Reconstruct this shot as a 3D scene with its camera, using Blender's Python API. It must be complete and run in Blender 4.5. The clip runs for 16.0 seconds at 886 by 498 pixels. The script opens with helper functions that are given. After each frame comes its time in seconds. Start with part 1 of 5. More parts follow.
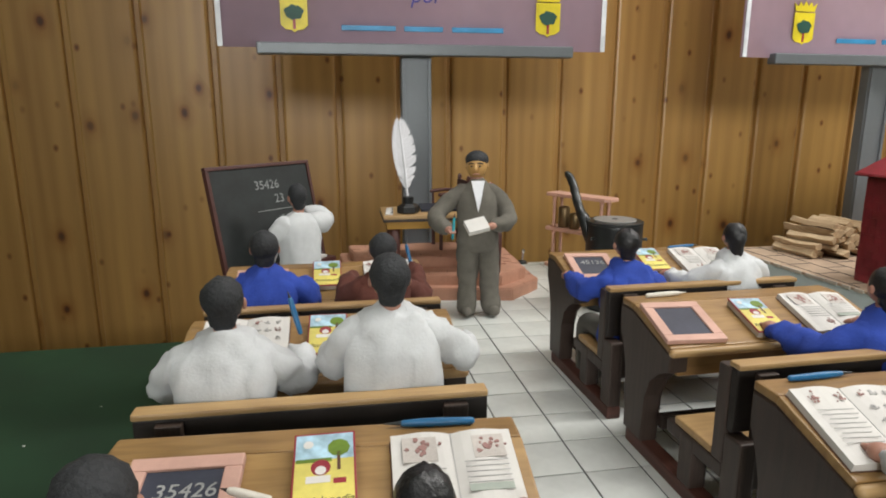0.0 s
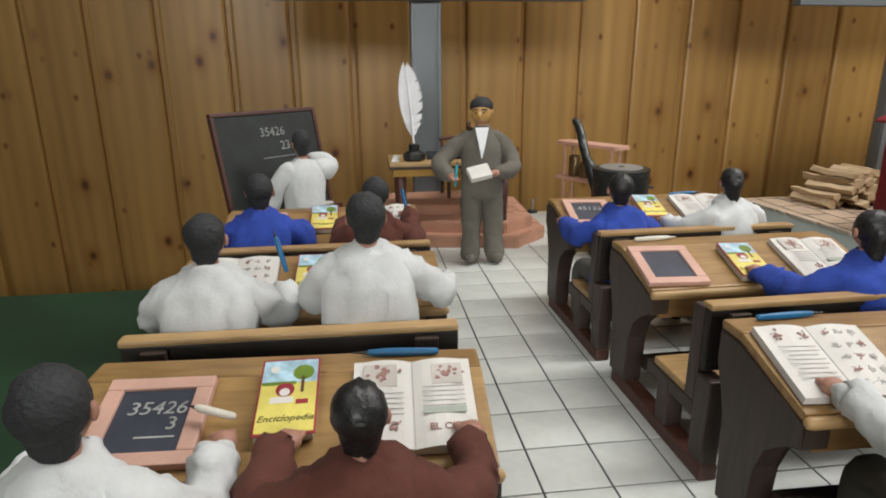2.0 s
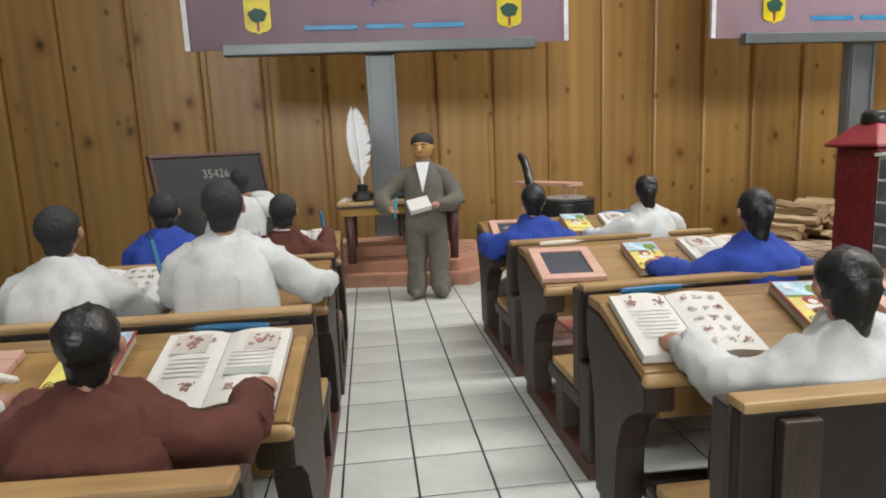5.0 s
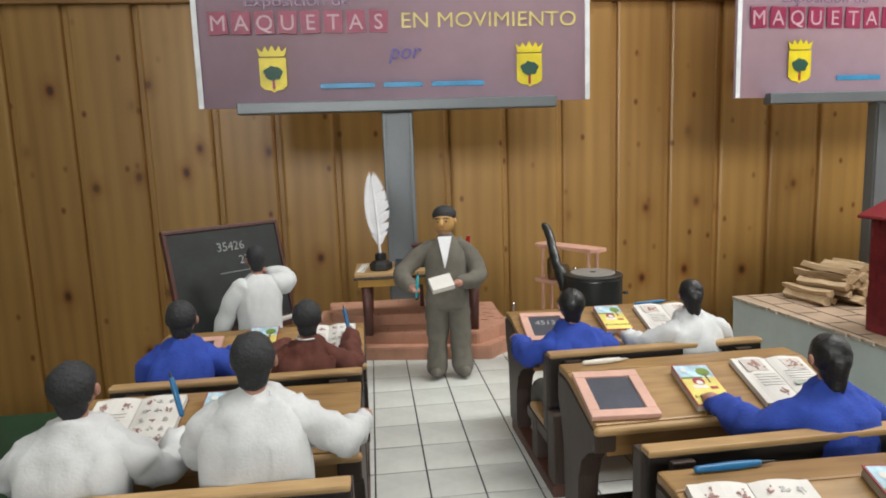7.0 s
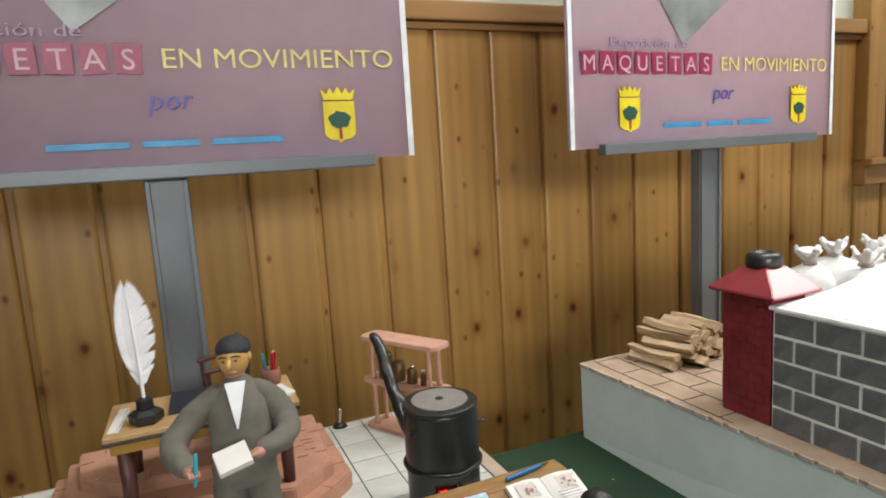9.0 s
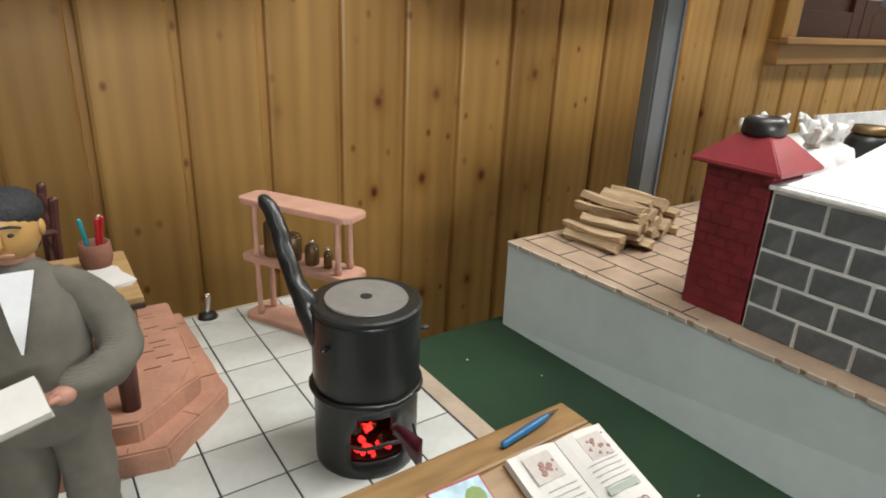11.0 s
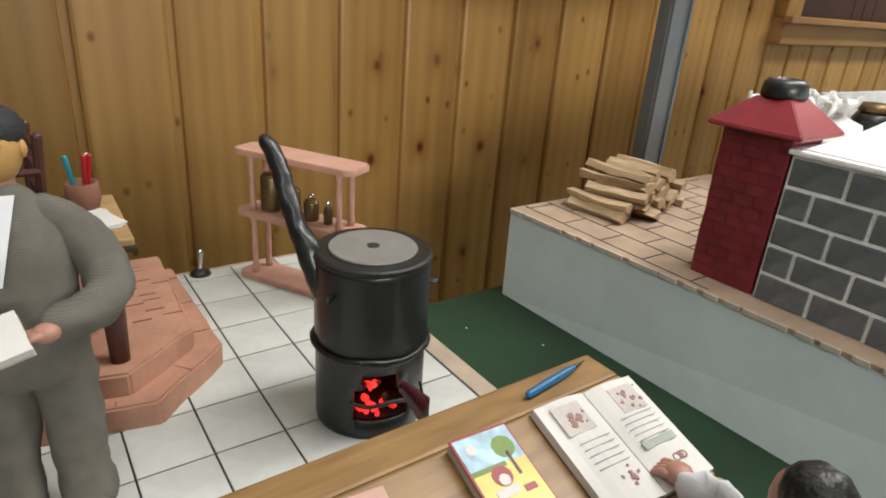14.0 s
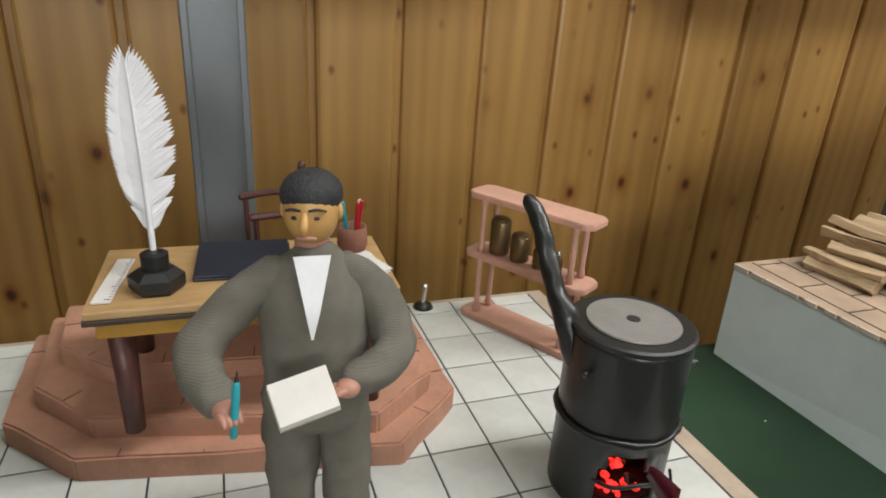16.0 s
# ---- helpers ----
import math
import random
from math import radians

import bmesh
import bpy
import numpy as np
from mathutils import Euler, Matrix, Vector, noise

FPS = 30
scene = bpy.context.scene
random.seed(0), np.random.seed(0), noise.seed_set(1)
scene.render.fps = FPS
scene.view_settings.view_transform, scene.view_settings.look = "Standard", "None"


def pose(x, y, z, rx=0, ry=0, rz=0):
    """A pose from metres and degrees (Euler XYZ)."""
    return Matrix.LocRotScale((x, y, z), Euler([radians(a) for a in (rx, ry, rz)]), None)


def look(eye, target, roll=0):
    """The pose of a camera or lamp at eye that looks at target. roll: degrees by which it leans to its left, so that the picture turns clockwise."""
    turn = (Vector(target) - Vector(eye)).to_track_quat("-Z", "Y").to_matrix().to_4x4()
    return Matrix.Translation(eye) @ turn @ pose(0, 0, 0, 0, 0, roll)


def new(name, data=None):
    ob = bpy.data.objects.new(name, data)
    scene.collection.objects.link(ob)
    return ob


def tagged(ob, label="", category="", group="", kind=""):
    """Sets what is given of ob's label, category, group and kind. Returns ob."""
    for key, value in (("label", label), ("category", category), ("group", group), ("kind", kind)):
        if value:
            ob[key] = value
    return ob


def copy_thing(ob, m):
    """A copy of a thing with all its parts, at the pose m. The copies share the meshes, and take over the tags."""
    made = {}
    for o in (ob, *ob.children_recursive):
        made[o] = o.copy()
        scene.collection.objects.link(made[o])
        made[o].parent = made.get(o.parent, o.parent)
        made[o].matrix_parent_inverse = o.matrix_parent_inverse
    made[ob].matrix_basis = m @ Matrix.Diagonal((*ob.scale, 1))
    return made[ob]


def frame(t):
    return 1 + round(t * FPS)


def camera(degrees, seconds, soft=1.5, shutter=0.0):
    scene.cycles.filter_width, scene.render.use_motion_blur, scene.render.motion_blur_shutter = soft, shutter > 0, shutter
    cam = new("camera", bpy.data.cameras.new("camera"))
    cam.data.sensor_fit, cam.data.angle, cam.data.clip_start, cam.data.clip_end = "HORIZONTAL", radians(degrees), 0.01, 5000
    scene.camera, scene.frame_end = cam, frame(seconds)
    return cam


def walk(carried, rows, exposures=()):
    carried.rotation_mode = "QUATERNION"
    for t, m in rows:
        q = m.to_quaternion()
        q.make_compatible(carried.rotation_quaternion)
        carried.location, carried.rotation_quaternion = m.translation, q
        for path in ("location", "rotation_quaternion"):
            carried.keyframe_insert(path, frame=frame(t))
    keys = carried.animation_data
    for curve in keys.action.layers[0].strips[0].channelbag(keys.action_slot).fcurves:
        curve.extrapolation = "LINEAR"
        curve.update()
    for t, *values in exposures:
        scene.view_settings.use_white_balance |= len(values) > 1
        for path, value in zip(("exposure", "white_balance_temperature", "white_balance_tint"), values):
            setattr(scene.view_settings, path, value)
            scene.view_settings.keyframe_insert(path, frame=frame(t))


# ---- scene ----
cam = camera(71.1, 16.0, soft=1.9)
ROWS = [
    (0, 0.0095, -0.0013, 0.2259, 77.72, 0.05, -9.98),
    (0.5, 0.0077, -0.0035, 0.2132, 75.23, -0.25, -10.18),
    (1, 0.0058, 0.0021, 0.2122, 73.46, -0.37, -9.60),
    (1.5, 0.0059, -0.0003, 0.2150, 72.40, -0.39, -8.95),
    (2, 0.0338, -0.0135, 0.2205, 73.42, 0.35, -7.52),
    (2.5, 0.0810, -0.0320, 0.1905, 75.61, 0.76, -8.82),
    (3, 0.1046, -0.0344, 0.1718, 78.54, 1.35, -8.48),
    (5.5, 0.1086, -0.0250, 0.1752, 80.55, 2.53, -6.56),
    (6, 0.1096, -0.0261, 0.1862, 81.10, 2.49, -6.29),
    (6.5, 0.1036, -0.0137, 0.2085, 81.72, 2.20, -6.11),
    (7, 0.0918, 0.0121, 0.2332, 81.97, 1.98, -6.63),
    (7.5, 0.0781, 0.0459, 0.2617, 82.10, 1.34, -9.95),
    (8, 0.0922, 0.0897, 0.2960, 81.83, 1.14, -16.92),
    (8.5, 0.1244, 0.1292, 0.3056, 82.68, 2.62, -17.43),
    (9, 0.1430, 0.1920, 0.3112, 81.65, 3.49, -23.34),
    (9.5, 0.1663, 0.2562, 0.3043, 78.45, 3.05, -27.48),
    (10, 0.1832, 0.3177, 0.2903, 73.88, 1.43, -32.51),
    (12.5, 0.1731, 0.3927, 0.2415, 67.56, -3.77, -33.88),
    (13, 0.1746, 0.3947, 0.2414, 67.57, -3.68, -33.98),
    (13.5, 0.1785, 0.3916, 0.2381, 67.53, -3.93, -34.21),
    (14, 0.1777, 0.3930, 0.2371, 67.40, -4.01, -34.41),
    (14.5, 0.1740, 0.3967, 0.2445, 67.61, -4.39, -34.08),
    (15, 0.1593, 0.4085, 0.2500, 67.72, -3.63, -29.45),
    (15.5, 0.1510, 0.4246, 0.2513, 67.73, -3.27, -23.51),
    (16, 0.1371, 0.4334, 0.2552, 67.85, -3.42, -18.73),
]
EXPOSURES = [(0.0, -0.05), (1.5, -0.1), (3.0, -0.15), (5.5, -0.05), (7.0, 0.0), (8.5, 0.05), (10.0, 0.05), (12.5, 0.0), (16.0, -0.02)]
walk(cam, [(t, pose(x, y, z, rx, ry, rz)) for t, x, y, z, rx, ry, rz in ROWS], EXPOSURES)

# ---- light: unseen strips under the ceiling, and a low source added behind the camera ----
world = bpy.data.worlds.new("world")
scene.world = world
world.use_nodes = True
world.node_tree.nodes["Background"].inputs[0].default_value = (0.9, 0.95, 1.0, 1)
world.node_tree.nodes["Background"].inputs[1].default_value = 0.25


def area_lamp(name, eye, target, sx, sy, power, colour):
    data = bpy.data.lights.new(name, "AREA")
    data.shape, data.size, data.size_y, data.energy, data.color = "RECTANGLE", sx, sy, power, colour
    ob = new(name, data)
    ob.matrix_world = look(eye, target)
    return ob


# unseen source added behind the camera; narrow spread keeps the left wall dim
front_light = area_lamp("low_front_light", (-0.15, -2.35, 0.88), (1.15, 1.3, 0.12), 1.4, 0.5, 7.2, (1.0, 0.99, 0.96))
front_light.data.spread = radians(62)
area_lamp("ceiling_light", (1.0, 0.36, 1.68), (1.0, 0.42, 0), 1.3, 0.35, 28, (1.0, 0.98, 0.95))
# unseen lamp added to brighten the platform side and the wall's right part
area_lamp("ceiling_light", (-0.62, -0.25, 1.68), (0.6, 0.9, 0), 1.0, 0.35, 8, (1.0, 0.98, 0.95))
area_lamp("ceiling_light", (2.5, 0.36, 1.68), (2.5, 0.42, 0), 1.3, 0.35, 38, (1.0, 0.98, 0.94))


# ---- materials ----
def material(name, rough=0.6, metal=0.0):
    m = bpy.data.materials.new(name)
    m.use_nodes = True
    b = m.node_tree.nodes["Principled BSDF"]
    b.inputs["Roughness"].default_value, b.inputs["Metallic"].default_value = rough, metal
    return m, m.node_tree, b


def node(nt, kind, **values):
    n = nt.nodes.new(kind)
    for k, v in values.items():
        n.inputs[k].default_value = v
    return n


def ramp(nt, source, stops):
    r = nt.nodes.new("ShaderNodeValToRGB")
    while len(r.color_ramp.elements) < len(stops):
        r.color_ramp.elements.new(0.5)
    for e, (p, c) in zip(r.color_ramp.elements, stops):
        e.position, e.color = p, (*c, 1)
    nt.links.new(source, r.inputs[0])
    return r.outputs[0]


def mix(nt, mode, factor, a, b):
    n = nt.nodes.new("ShaderNodeMix")
    n.data_type, n.blend_type = "RGBA", mode
    for socket, value in ((n.inputs[0], factor), (n.inputs[6], a), (n.inputs[7], b)):
        if isinstance(value, bpy.types.NodeSocket):
            nt.links.new(value, socket)
        elif isinstance(value, (int, float)):
            socket.default_value = value
        else:
            socket.default_value = (*value, 1)
    return n.outputs[2]


def mapped(nt, scale=(1, 1, 1), random_shift=0.0):
    tc, mp = nt.nodes.new("ShaderNodeTexCoord"), nt.nodes.new("ShaderNodeMapping")
    mp.inputs["Scale"].default_value = scale
    nt.links.new(tc.outputs["Object"], mp.inputs[0])
    if random_shift:
        info = nt.nodes.new("ShaderNodeObjectInfo")
        add = node(nt, "ShaderNodeVectorMath")
        mul = node(nt, "ShaderNodeMath")
        mul.operation, mul.inputs[1].default_value = "MULTIPLY", random_shift
        nt.links.new(info.outputs["Random"], mul.inputs[0])
        nt.links.new(mp.outputs[0], add.inputs[0])
        nt.links.new(mul.outputs[0], add.inputs[1])
        return add.outputs[0]
    return mp.outputs[0]


def noise_of(nt, vector, scale, detail=4, rough=0.55):
    n = node(nt, "ShaderNodeTexNoise", Scale=scale, Detail=detail, Roughness=rough)
    nt.links.new(vector, n.inputs["Vector"])
    return n.outputs[0]


def bump(nt, b, height, strength, distance):
    n = node(nt, "ShaderNodeBump", Strength=strength, Distance=distance)
    nt.links.new(height, n.inputs["Height"])
    nt.links.new(n.outputs[0], b.inputs["Normal"])


def plain(name, colour, rough=0.6, metal=0.0, vary=0.12, grain=400, relief=0.15, depth=0.0005, coat=0.0, blotch=30):
    """Paint, clay, cloth or metal: two scales of tone and a fine relief."""
    m, nt, b = material(name, rough, metal)
    v = mapped(nt)
    dark = tuple(c * (1 - 2 * vary) for c in colour)
    light = tuple(min(1, c * (1 + vary)) for c in colour)
    big = ramp(nt, noise_of(nt, v, blotch), [(0.3, dark), (0.7, light)])
    fine = ramp(nt, noise_of(nt, v, grain), [(0.25, (1 - vary,) * 3), (0.75, (1, 1, 1))])
    nt.links.new(mix(nt, "MULTIPLY", 1.0, big, fine), b.inputs["Base Color"])
    b.inputs["Coat Weight"].default_value = coat
    bump(nt, b, noise_of(nt, v, grain, 3), relief, depth)
    return m


def ribbed(name, colour):
    """Fine knitted cloth: level ribs about 2 mm apart, broken by fuzz."""
    m, nt, b = material(name, 0.95)
    v = mapped(nt)
    rib = node(nt, "ShaderNodeTexWave", Scale=330.0, Distortion=2.5, Detail=2.0)
    rib.bands_direction = "Z"
    nt.links.new(v, rib.inputs["Vector"])
    dark = tuple(c * 0.86 for c in colour)
    cloth = ramp(nt, rib.outputs[0], [(0.1, dark), (0.7, colour)])
    fuzz = ramp(nt, noise_of(nt, v, 90), [(0.3, (0.78, 0.78, 0.78)), (0.7, (1, 1, 1))])
    nt.links.new(mix(nt, "MULTIPLY", 1.0, cloth, fuzz), b.inputs["Base Color"])
    bump(nt, b, rib.outputs[0], 0.22, 0.0004)
    return m


def wood(name, dark, light, scale, stretch, rough=0.5, knots=0.0, coat=0.0, shift=7.0):
    """Grain along the axis in which stretch is smallest; knots: dark eyes."""
    m, nt, b = material(name, rough)
    v = mapped(nt, stretch, shift)
    w = noise_of(nt, v, scale, 5, 0.6)
    wave = node(nt, "ShaderNodeTexWave", Scale=scale * 0.6, Distortion=6.0, Detail=3.0)
    nt.links.new(v, wave.inputs["Vector"])
    base = mix(nt, "MIX", 0.25, ramp(nt, w, [(0.25, dark), (0.75, light)]), ramp(nt, wave.outputs[0], [(0.0, dark), (0.9, light)]))
    info = nt.nodes.new("ShaderNodeObjectInfo")
    tone = ramp(nt, info.outputs["Random"], [(0.0, (0.78, 0.74, 0.7)), (1.0, (1.0, 1.0, 1.0))])
    base = mix(nt, "MULTIPLY", 1.0, base, tone)
    if knots:
        vk = mapped(nt, (1, 1, 1), 11.0)
        split, flat = nt.nodes.new("ShaderNodeSeparateXYZ"), nt.nodes.new("ShaderNodeCombineXYZ")
        squeeze = node(nt, "ShaderNodeMath")
        squeeze.operation, squeeze.inputs[1].default_value = "MULTIPLY", 0.7
        nt.links.new(vk, split.inputs[0])
        nt.links.new(split.outputs[0], flat.inputs[0])
        nt.links.new(split.outputs[2], squeeze.inputs[0])
        nt.links.new(squeeze.outputs[0], flat.inputs[1])
        cell = node(nt, "ShaderNodeTexVoronoi", Scale=knots, Randomness=1.0)
        cell.voronoi_dimensions = "2D"
        nt.links.new(flat.outputs[0], cell.inputs["Vector"])
        wobble = node(nt, "ShaderNodeMath")
        wobble.operation = "MULTIPLY_ADD"
        nt.links.new(noise_of(nt, vk, 26, 2), wobble.inputs[0])
        wobble.inputs[1].default_value = 0.05
        nt.links.new(cell.outputs["Distance"], wobble.inputs[2])
        eye = ramp(nt, wobble.outputs[0], [(0.030, (0.12, 0.05, 0.03)), (0.056, (0.24, 0.11, 0.06)), (0.074, (0.6, 0.42, 0.28)), (0.12, (0.88, 0.8, 0.72)), (0.24, (1, 1, 1))])
        pick = ramp(nt, cell.outputs["Color"], [(0.2, (0.0, 0.0, 0.0)), (0.6, (0.95, 0.95, 0.95))])
        base = mix(nt, "MULTIPLY", pick, base, eye)
        pins = node(nt, "ShaderNodeTexVoronoi", Scale=knots * 1.9, Randomness=1.0)
        pins.voronoi_dimensions = "2D"
        nt.links.new(flat.outputs[0], pins.inputs["Vector"])
        dot = ramp(nt, pins.outputs["Distance"], [(0.02, (0.25, 0.12, 0.06)), (0.05, (0.6, 0.42, 0.28)), (0.09, (1, 1, 1))])
        rare = ramp(nt, pins.outputs["Color"], [(0.5, (0.0, 0.0, 0.0)), (0.8, (0.9, 0.9, 0.9))])
        base = mix(nt, "MULTIPLY", rare, base, dot)
    nt.links.new(base, b.inputs["Base Color"])
    b.inputs["Coat Weight"].default_value = coat
    b.inputs["Coat Roughness"].default_value = 0.3
    bump(nt, b, w, 0.12, 0.001)
    return m


PINE = wood("pine", (0.355, 0.184, 0.049), (0.595, 0.348, 0.105), 18, (1, 1, 0.06), 0.42, 7.5, 0.25)
PINE_TRIM = wood("pine_trim", (0.36, 0.19, 0.07), (0.55, 0.32, 0.13), 26, (0.07, 1, 1), 0.45)
DESK_WOOD = wood("desk_wood", (0.215, 0.12, 0.038), (0.42, 0.26, 0.1), 230, (0.07, 1, 1), 0.42, 0, 0.15)
EDGE_WOOD = wood("edge_wood", (0.33, 0.2, 0.085), (0.5, 0.33, 0.15), 250, (0.07, 1, 1), 0.45)
DARK_WOOD = wood("dark_wood", (0.026, 0.017, 0.013), (0.064, 0.042, 0.033), 260, (1, 1, 0.12), 0.5)
MAHOGANY = wood("mahogany", (0.05, 0.016, 0.014), (0.1, 0.035, 0.028), 260, (1, 1, 0.12), 0.42)
# dark stain, with the shade over the bench backs put into its colour
BENCH_BACK = wood("bench_stain_shaded", (0.009, 0.006, 0.005), (0.024, 0.016, 0.012), 260, (0.12, 1, 1), 0.62)
RUNNER = wood("red_stain", (0.05, 0.02, 0.015), (0.12, 0.04, 0.026), 260, (1, 0.12, 1), 0.5)
LOG_WOOD = wood("split_wood", (0.33, 0.22, 0.12), (0.66, 0.51, 0.33), 240, (1, 0.1, 1), 0.8)
TILE = plain("tile", (0.63, 0.65, 0.62), 0.32, 0, 0.08, 160, 0.05, 0.0003, 0.1, 16)
GROUT = plain("grout", (0.035, 0.035, 0.04), 0.8)
RIM_WOOD = plain("raw_board", (0.46, 0.37, 0.28), 0.8, 0, 0.1)
FELT = plain("green_felt", (0.012, 0.046, 0.018), 0.85, 0, 0.14, 900, 0.3, 0.0006, 0, 9)
CLAY = plain("terracotta", (0.48, 0.248, 0.165), 0.75, 0, 0.1, 300, 0.35, 0.001, 0, 40)
RED_JOINT = plain("red_joint", (0.165, 0.0125, 0.022), 0.6)
CLAY_SEAM = plain("terracotta_seam", (0.24, 0.1, 0.065), 0.85)
PINK_WOOD = plain("pink_paint", (0.56, 0.315, 0.235), 0.6, 0, 0.08, 300, 0.2, 0.0006, 0, 50)
IRON = plain("black_enamel", (0.009, 0.0105, 0.0105), 0.42, 0, 0.2, 300, 0.25, 0.0006, 0.2)
STEEL_PLATE = plain("pale_steel", (0.29, 0.28, 0.265), 0.5, 0.35, 0.1, 300, 0.1)
CHROME = plain("chrome", (0.75, 0.75, 0.75), 0.15, 1.0, 0.03)
BRASS = plain("old_brass", (0.2, 0.135, 0.065), 0.4, 0.7, 0.2)
GREY_METAL = plain("grey_metal", (0.155, 0.17, 0.182), 0.4, 0.35, 0.07, 200, 0.05, 0.0004, 0, 6)
BLUE_PAINT = plain("pale_blue_board", (0.60, 0.69, 0.71), 0.45, 0, 0.07, 60, 0.15, 0.001, 0.1, 5)
CARD = plain("brown_card", (0.4, 0.29, 0.205), 0.8, 0, 0.1, 250, 0.15)
INK = plain("black_line", (0.02, 0.017, 0.016), 0.8)
RED_PAINT = plain("dark_red_paint", (0.2, 0.015, 0.026), 0.4, 0, 0.15, 200, 0.3, 0.001, 0.15, 30)
DOOR_RED = plain("sooty_red_plate", (0.06, 0.005, 0.01), 0.3, 0, 0.25, 200, 0.2, 0.0006, 0.3)
RED_ROOF = plain("red_roof_paint", (0.27, 0.02, 0.03), 0.35, 0, 0.1, 200, 0.2, 0.0006, 0.2)
SLATE_BLOCK = plain("grey_block", (0.135, 0.147, 0.152), 0.6, 0, 0.16, 160, 0.4, 0.0012, 0, 40)
PLASTER = plain("white_plaster", (0.82, 0.83, 0.83), 0.8, 0, 0.04, 220, 0.6, 0.002, 0, 40)
WALL_PAINT = plain("pale_wall_paint", (0.62, 0.68, 0.58), 0.8, 0, 0.04, 60, 0.1, 0.001, 0, 3)
ROOM_FLOOR = plain("room_floor", (0.17, 0.155, 0.14), 0.5, 0, 0.1, 60, 0.1, 0.001, 0, 3)
SHUTTER = plain("dark_red_wood", (0.05, 0.012, 0.01), 0.4, 0, 0.15)
BOARD_BLACK = plain("blackboard_paint", (0.018, 0.023, 0.023), 0.55, 0, 0.25, 250, 0.1, 0.0003, 0, 25)
CHALK = plain("chalk", (0.42, 0.43, 0.42), 0.9, 0, 0.2, 900)
SLATE_FACE = plain("slate_face", (0.045, 0.05, 0.075), 0.5, 0, 0.15)
SLATE_FRAME = plain("pink_frame", (0.6, 0.36, 0.29), 0.6, 0, 0.08)
PAPER = plain("paper", (0.66, 0.64, 0.61), 0.8, 0, 0.04, 300, 0.1)
PAGE_EDGE = plain("page_edge", (0.5, 0.44, 0.37), 0.9)
PRINT_GREY = plain("print_grey", (0.5, 0.49, 0.48), 0.8)
PRINT_RED = plain("print_red", (0.36, 0.2, 0.18), 0.8)
PRINT_TINT = plain("print_tint", (0.6, 0.55, 0.51), 0.8, 0, 0.15, 900)
CHALK_FAINT = plain("faint_chalk", (0.33, 0.345, 0.34), 0.9, 0, 0.2, 900)
PRINT_GREEN = plain("print_green", (0.38, 0.42, 0.37), 0.8)
COVER_YELLOW = plain("cover_yellow", (0.76, 0.66, 0.16), 0.4, 0, 0.14, 300, 0.05, 0.0002, 0.2)
COVER_SKY = plain("cover_sky", (0.42, 0.62, 0.74), 0.4, 0, 0.2, 300, 0.05, 0.0002, 0.2, 160)
COVER_RED = plain("cover_red", (0.32, 0.03, 0.045), 0.4)
COVER_GREEN = plain("cover_green", (0.16, 0.26, 0.03), 0.4, 0, 0.2)
COVER_BROWN = plain("cover_brown", (0.12, 0.05, 0.03), 0.5)
PEN_BLUE = plain("blue_paint", (0.012, 0.13, 0.3), 0.35, 0, 0.1)
PEN_TEAL = plain("teal_paint", (0.02, 0.3, 0.36), 0.35, 0, 0.1)
PEN_WHITE = plain("cream_paint", (0.7, 0.66, 0.58), 0.5)
PEN_RED = plain("red_plastic", (0.4, 0.015, 0.02), 0.35)
YELLOW_APRON = plain("ochre_paint", (0.42, 0.22, 0.025), 0.45)
FOLDER = plain("dark_blue_leather", (0.014, 0.018, 0.032), 0.45)
INKWELL_BLACK = plain("inkwell_black", (0.01, 0.011, 0.012), 0.4)
FEATHER = plain("feather", (0.62, 0.62, 0.645), 0.8, 0, 0.05, 300, 0.2, 0.0004)
WOOL_WHITE = plain("white_wool", (0.59, 0.605, 0.615), 0.95, 0, 0.04, 700, 0.3, 0.0009, 0, 90)
WOOL_BLUE = plain("blue_wool", (0.025, 0.062, 0.36), 0.95, 0, 0.10, 700, 0.35, 0.0009, 0, 90)
WOOL_BROWN = plain("brown_wool", (0.105, 0.032, 0.022), 0.95, 0, 0.10, 700, 0.35, 0.0009, 0, 90)
WOOL_GREY = ribbed("grey_tweed", (0.150, 0.138, 0.115))
TROUSERS = plain("grey_trousers", (0.11, 0.105, 0.09), 0.9, 0, 0.1, 700, 0.4)
SHIRT = plain("white_shirt", (0.72, 0.73, 0.76), 0.8, 0, 0.04)
HAIR_MATTE = plain("charcoal_hair", (0.024, 0.026, 0.029), 0.72, 0, 0.22, 480, 0.8, 0.0014)
HAIR_GLOSS = plain("black_gloss_hair", (0.008, 0.008, 0.009), 0.44, 0, 0.2, 420, 0.6, 0.0012, 0.06)
SKIN = plain("painted_skin", (0.42, 0.21, 0.15), 0.5, 0, 0.1, 200, 0.2)
FACE_OCHRE = plain("ochre_face", (0.52, 0.3, 0.1), 0.45, 0, 0.1, 200, 0.2)
SHOE = plain("shoe", (0.05, 0.045, 0.038), 0.6)
POSTER = plain("mauve_poster", (0.635, 0.445, 0.55), 0.28, 0, 0.05, 40, 0.05, 0.001, 0.1, 5)
POSTER_WHITE = plain("poster_border", (0.72, 0.74, 0.77), 0.4)
CRIMSON = plain("crimson_print", (0.27, 0.025, 0.075), 0.4)
GOLD_PRINT = plain("yellow_print", (0.66, 0.55, 0.2), 0.4)
SHIELD_YELLOW = plain("shield_yellow", (0.72, 0.58, 0.02), 0.4)
SHIELD_GREEN = plain("shield_green", (0.012, 0.07, 0.05), 0.5)
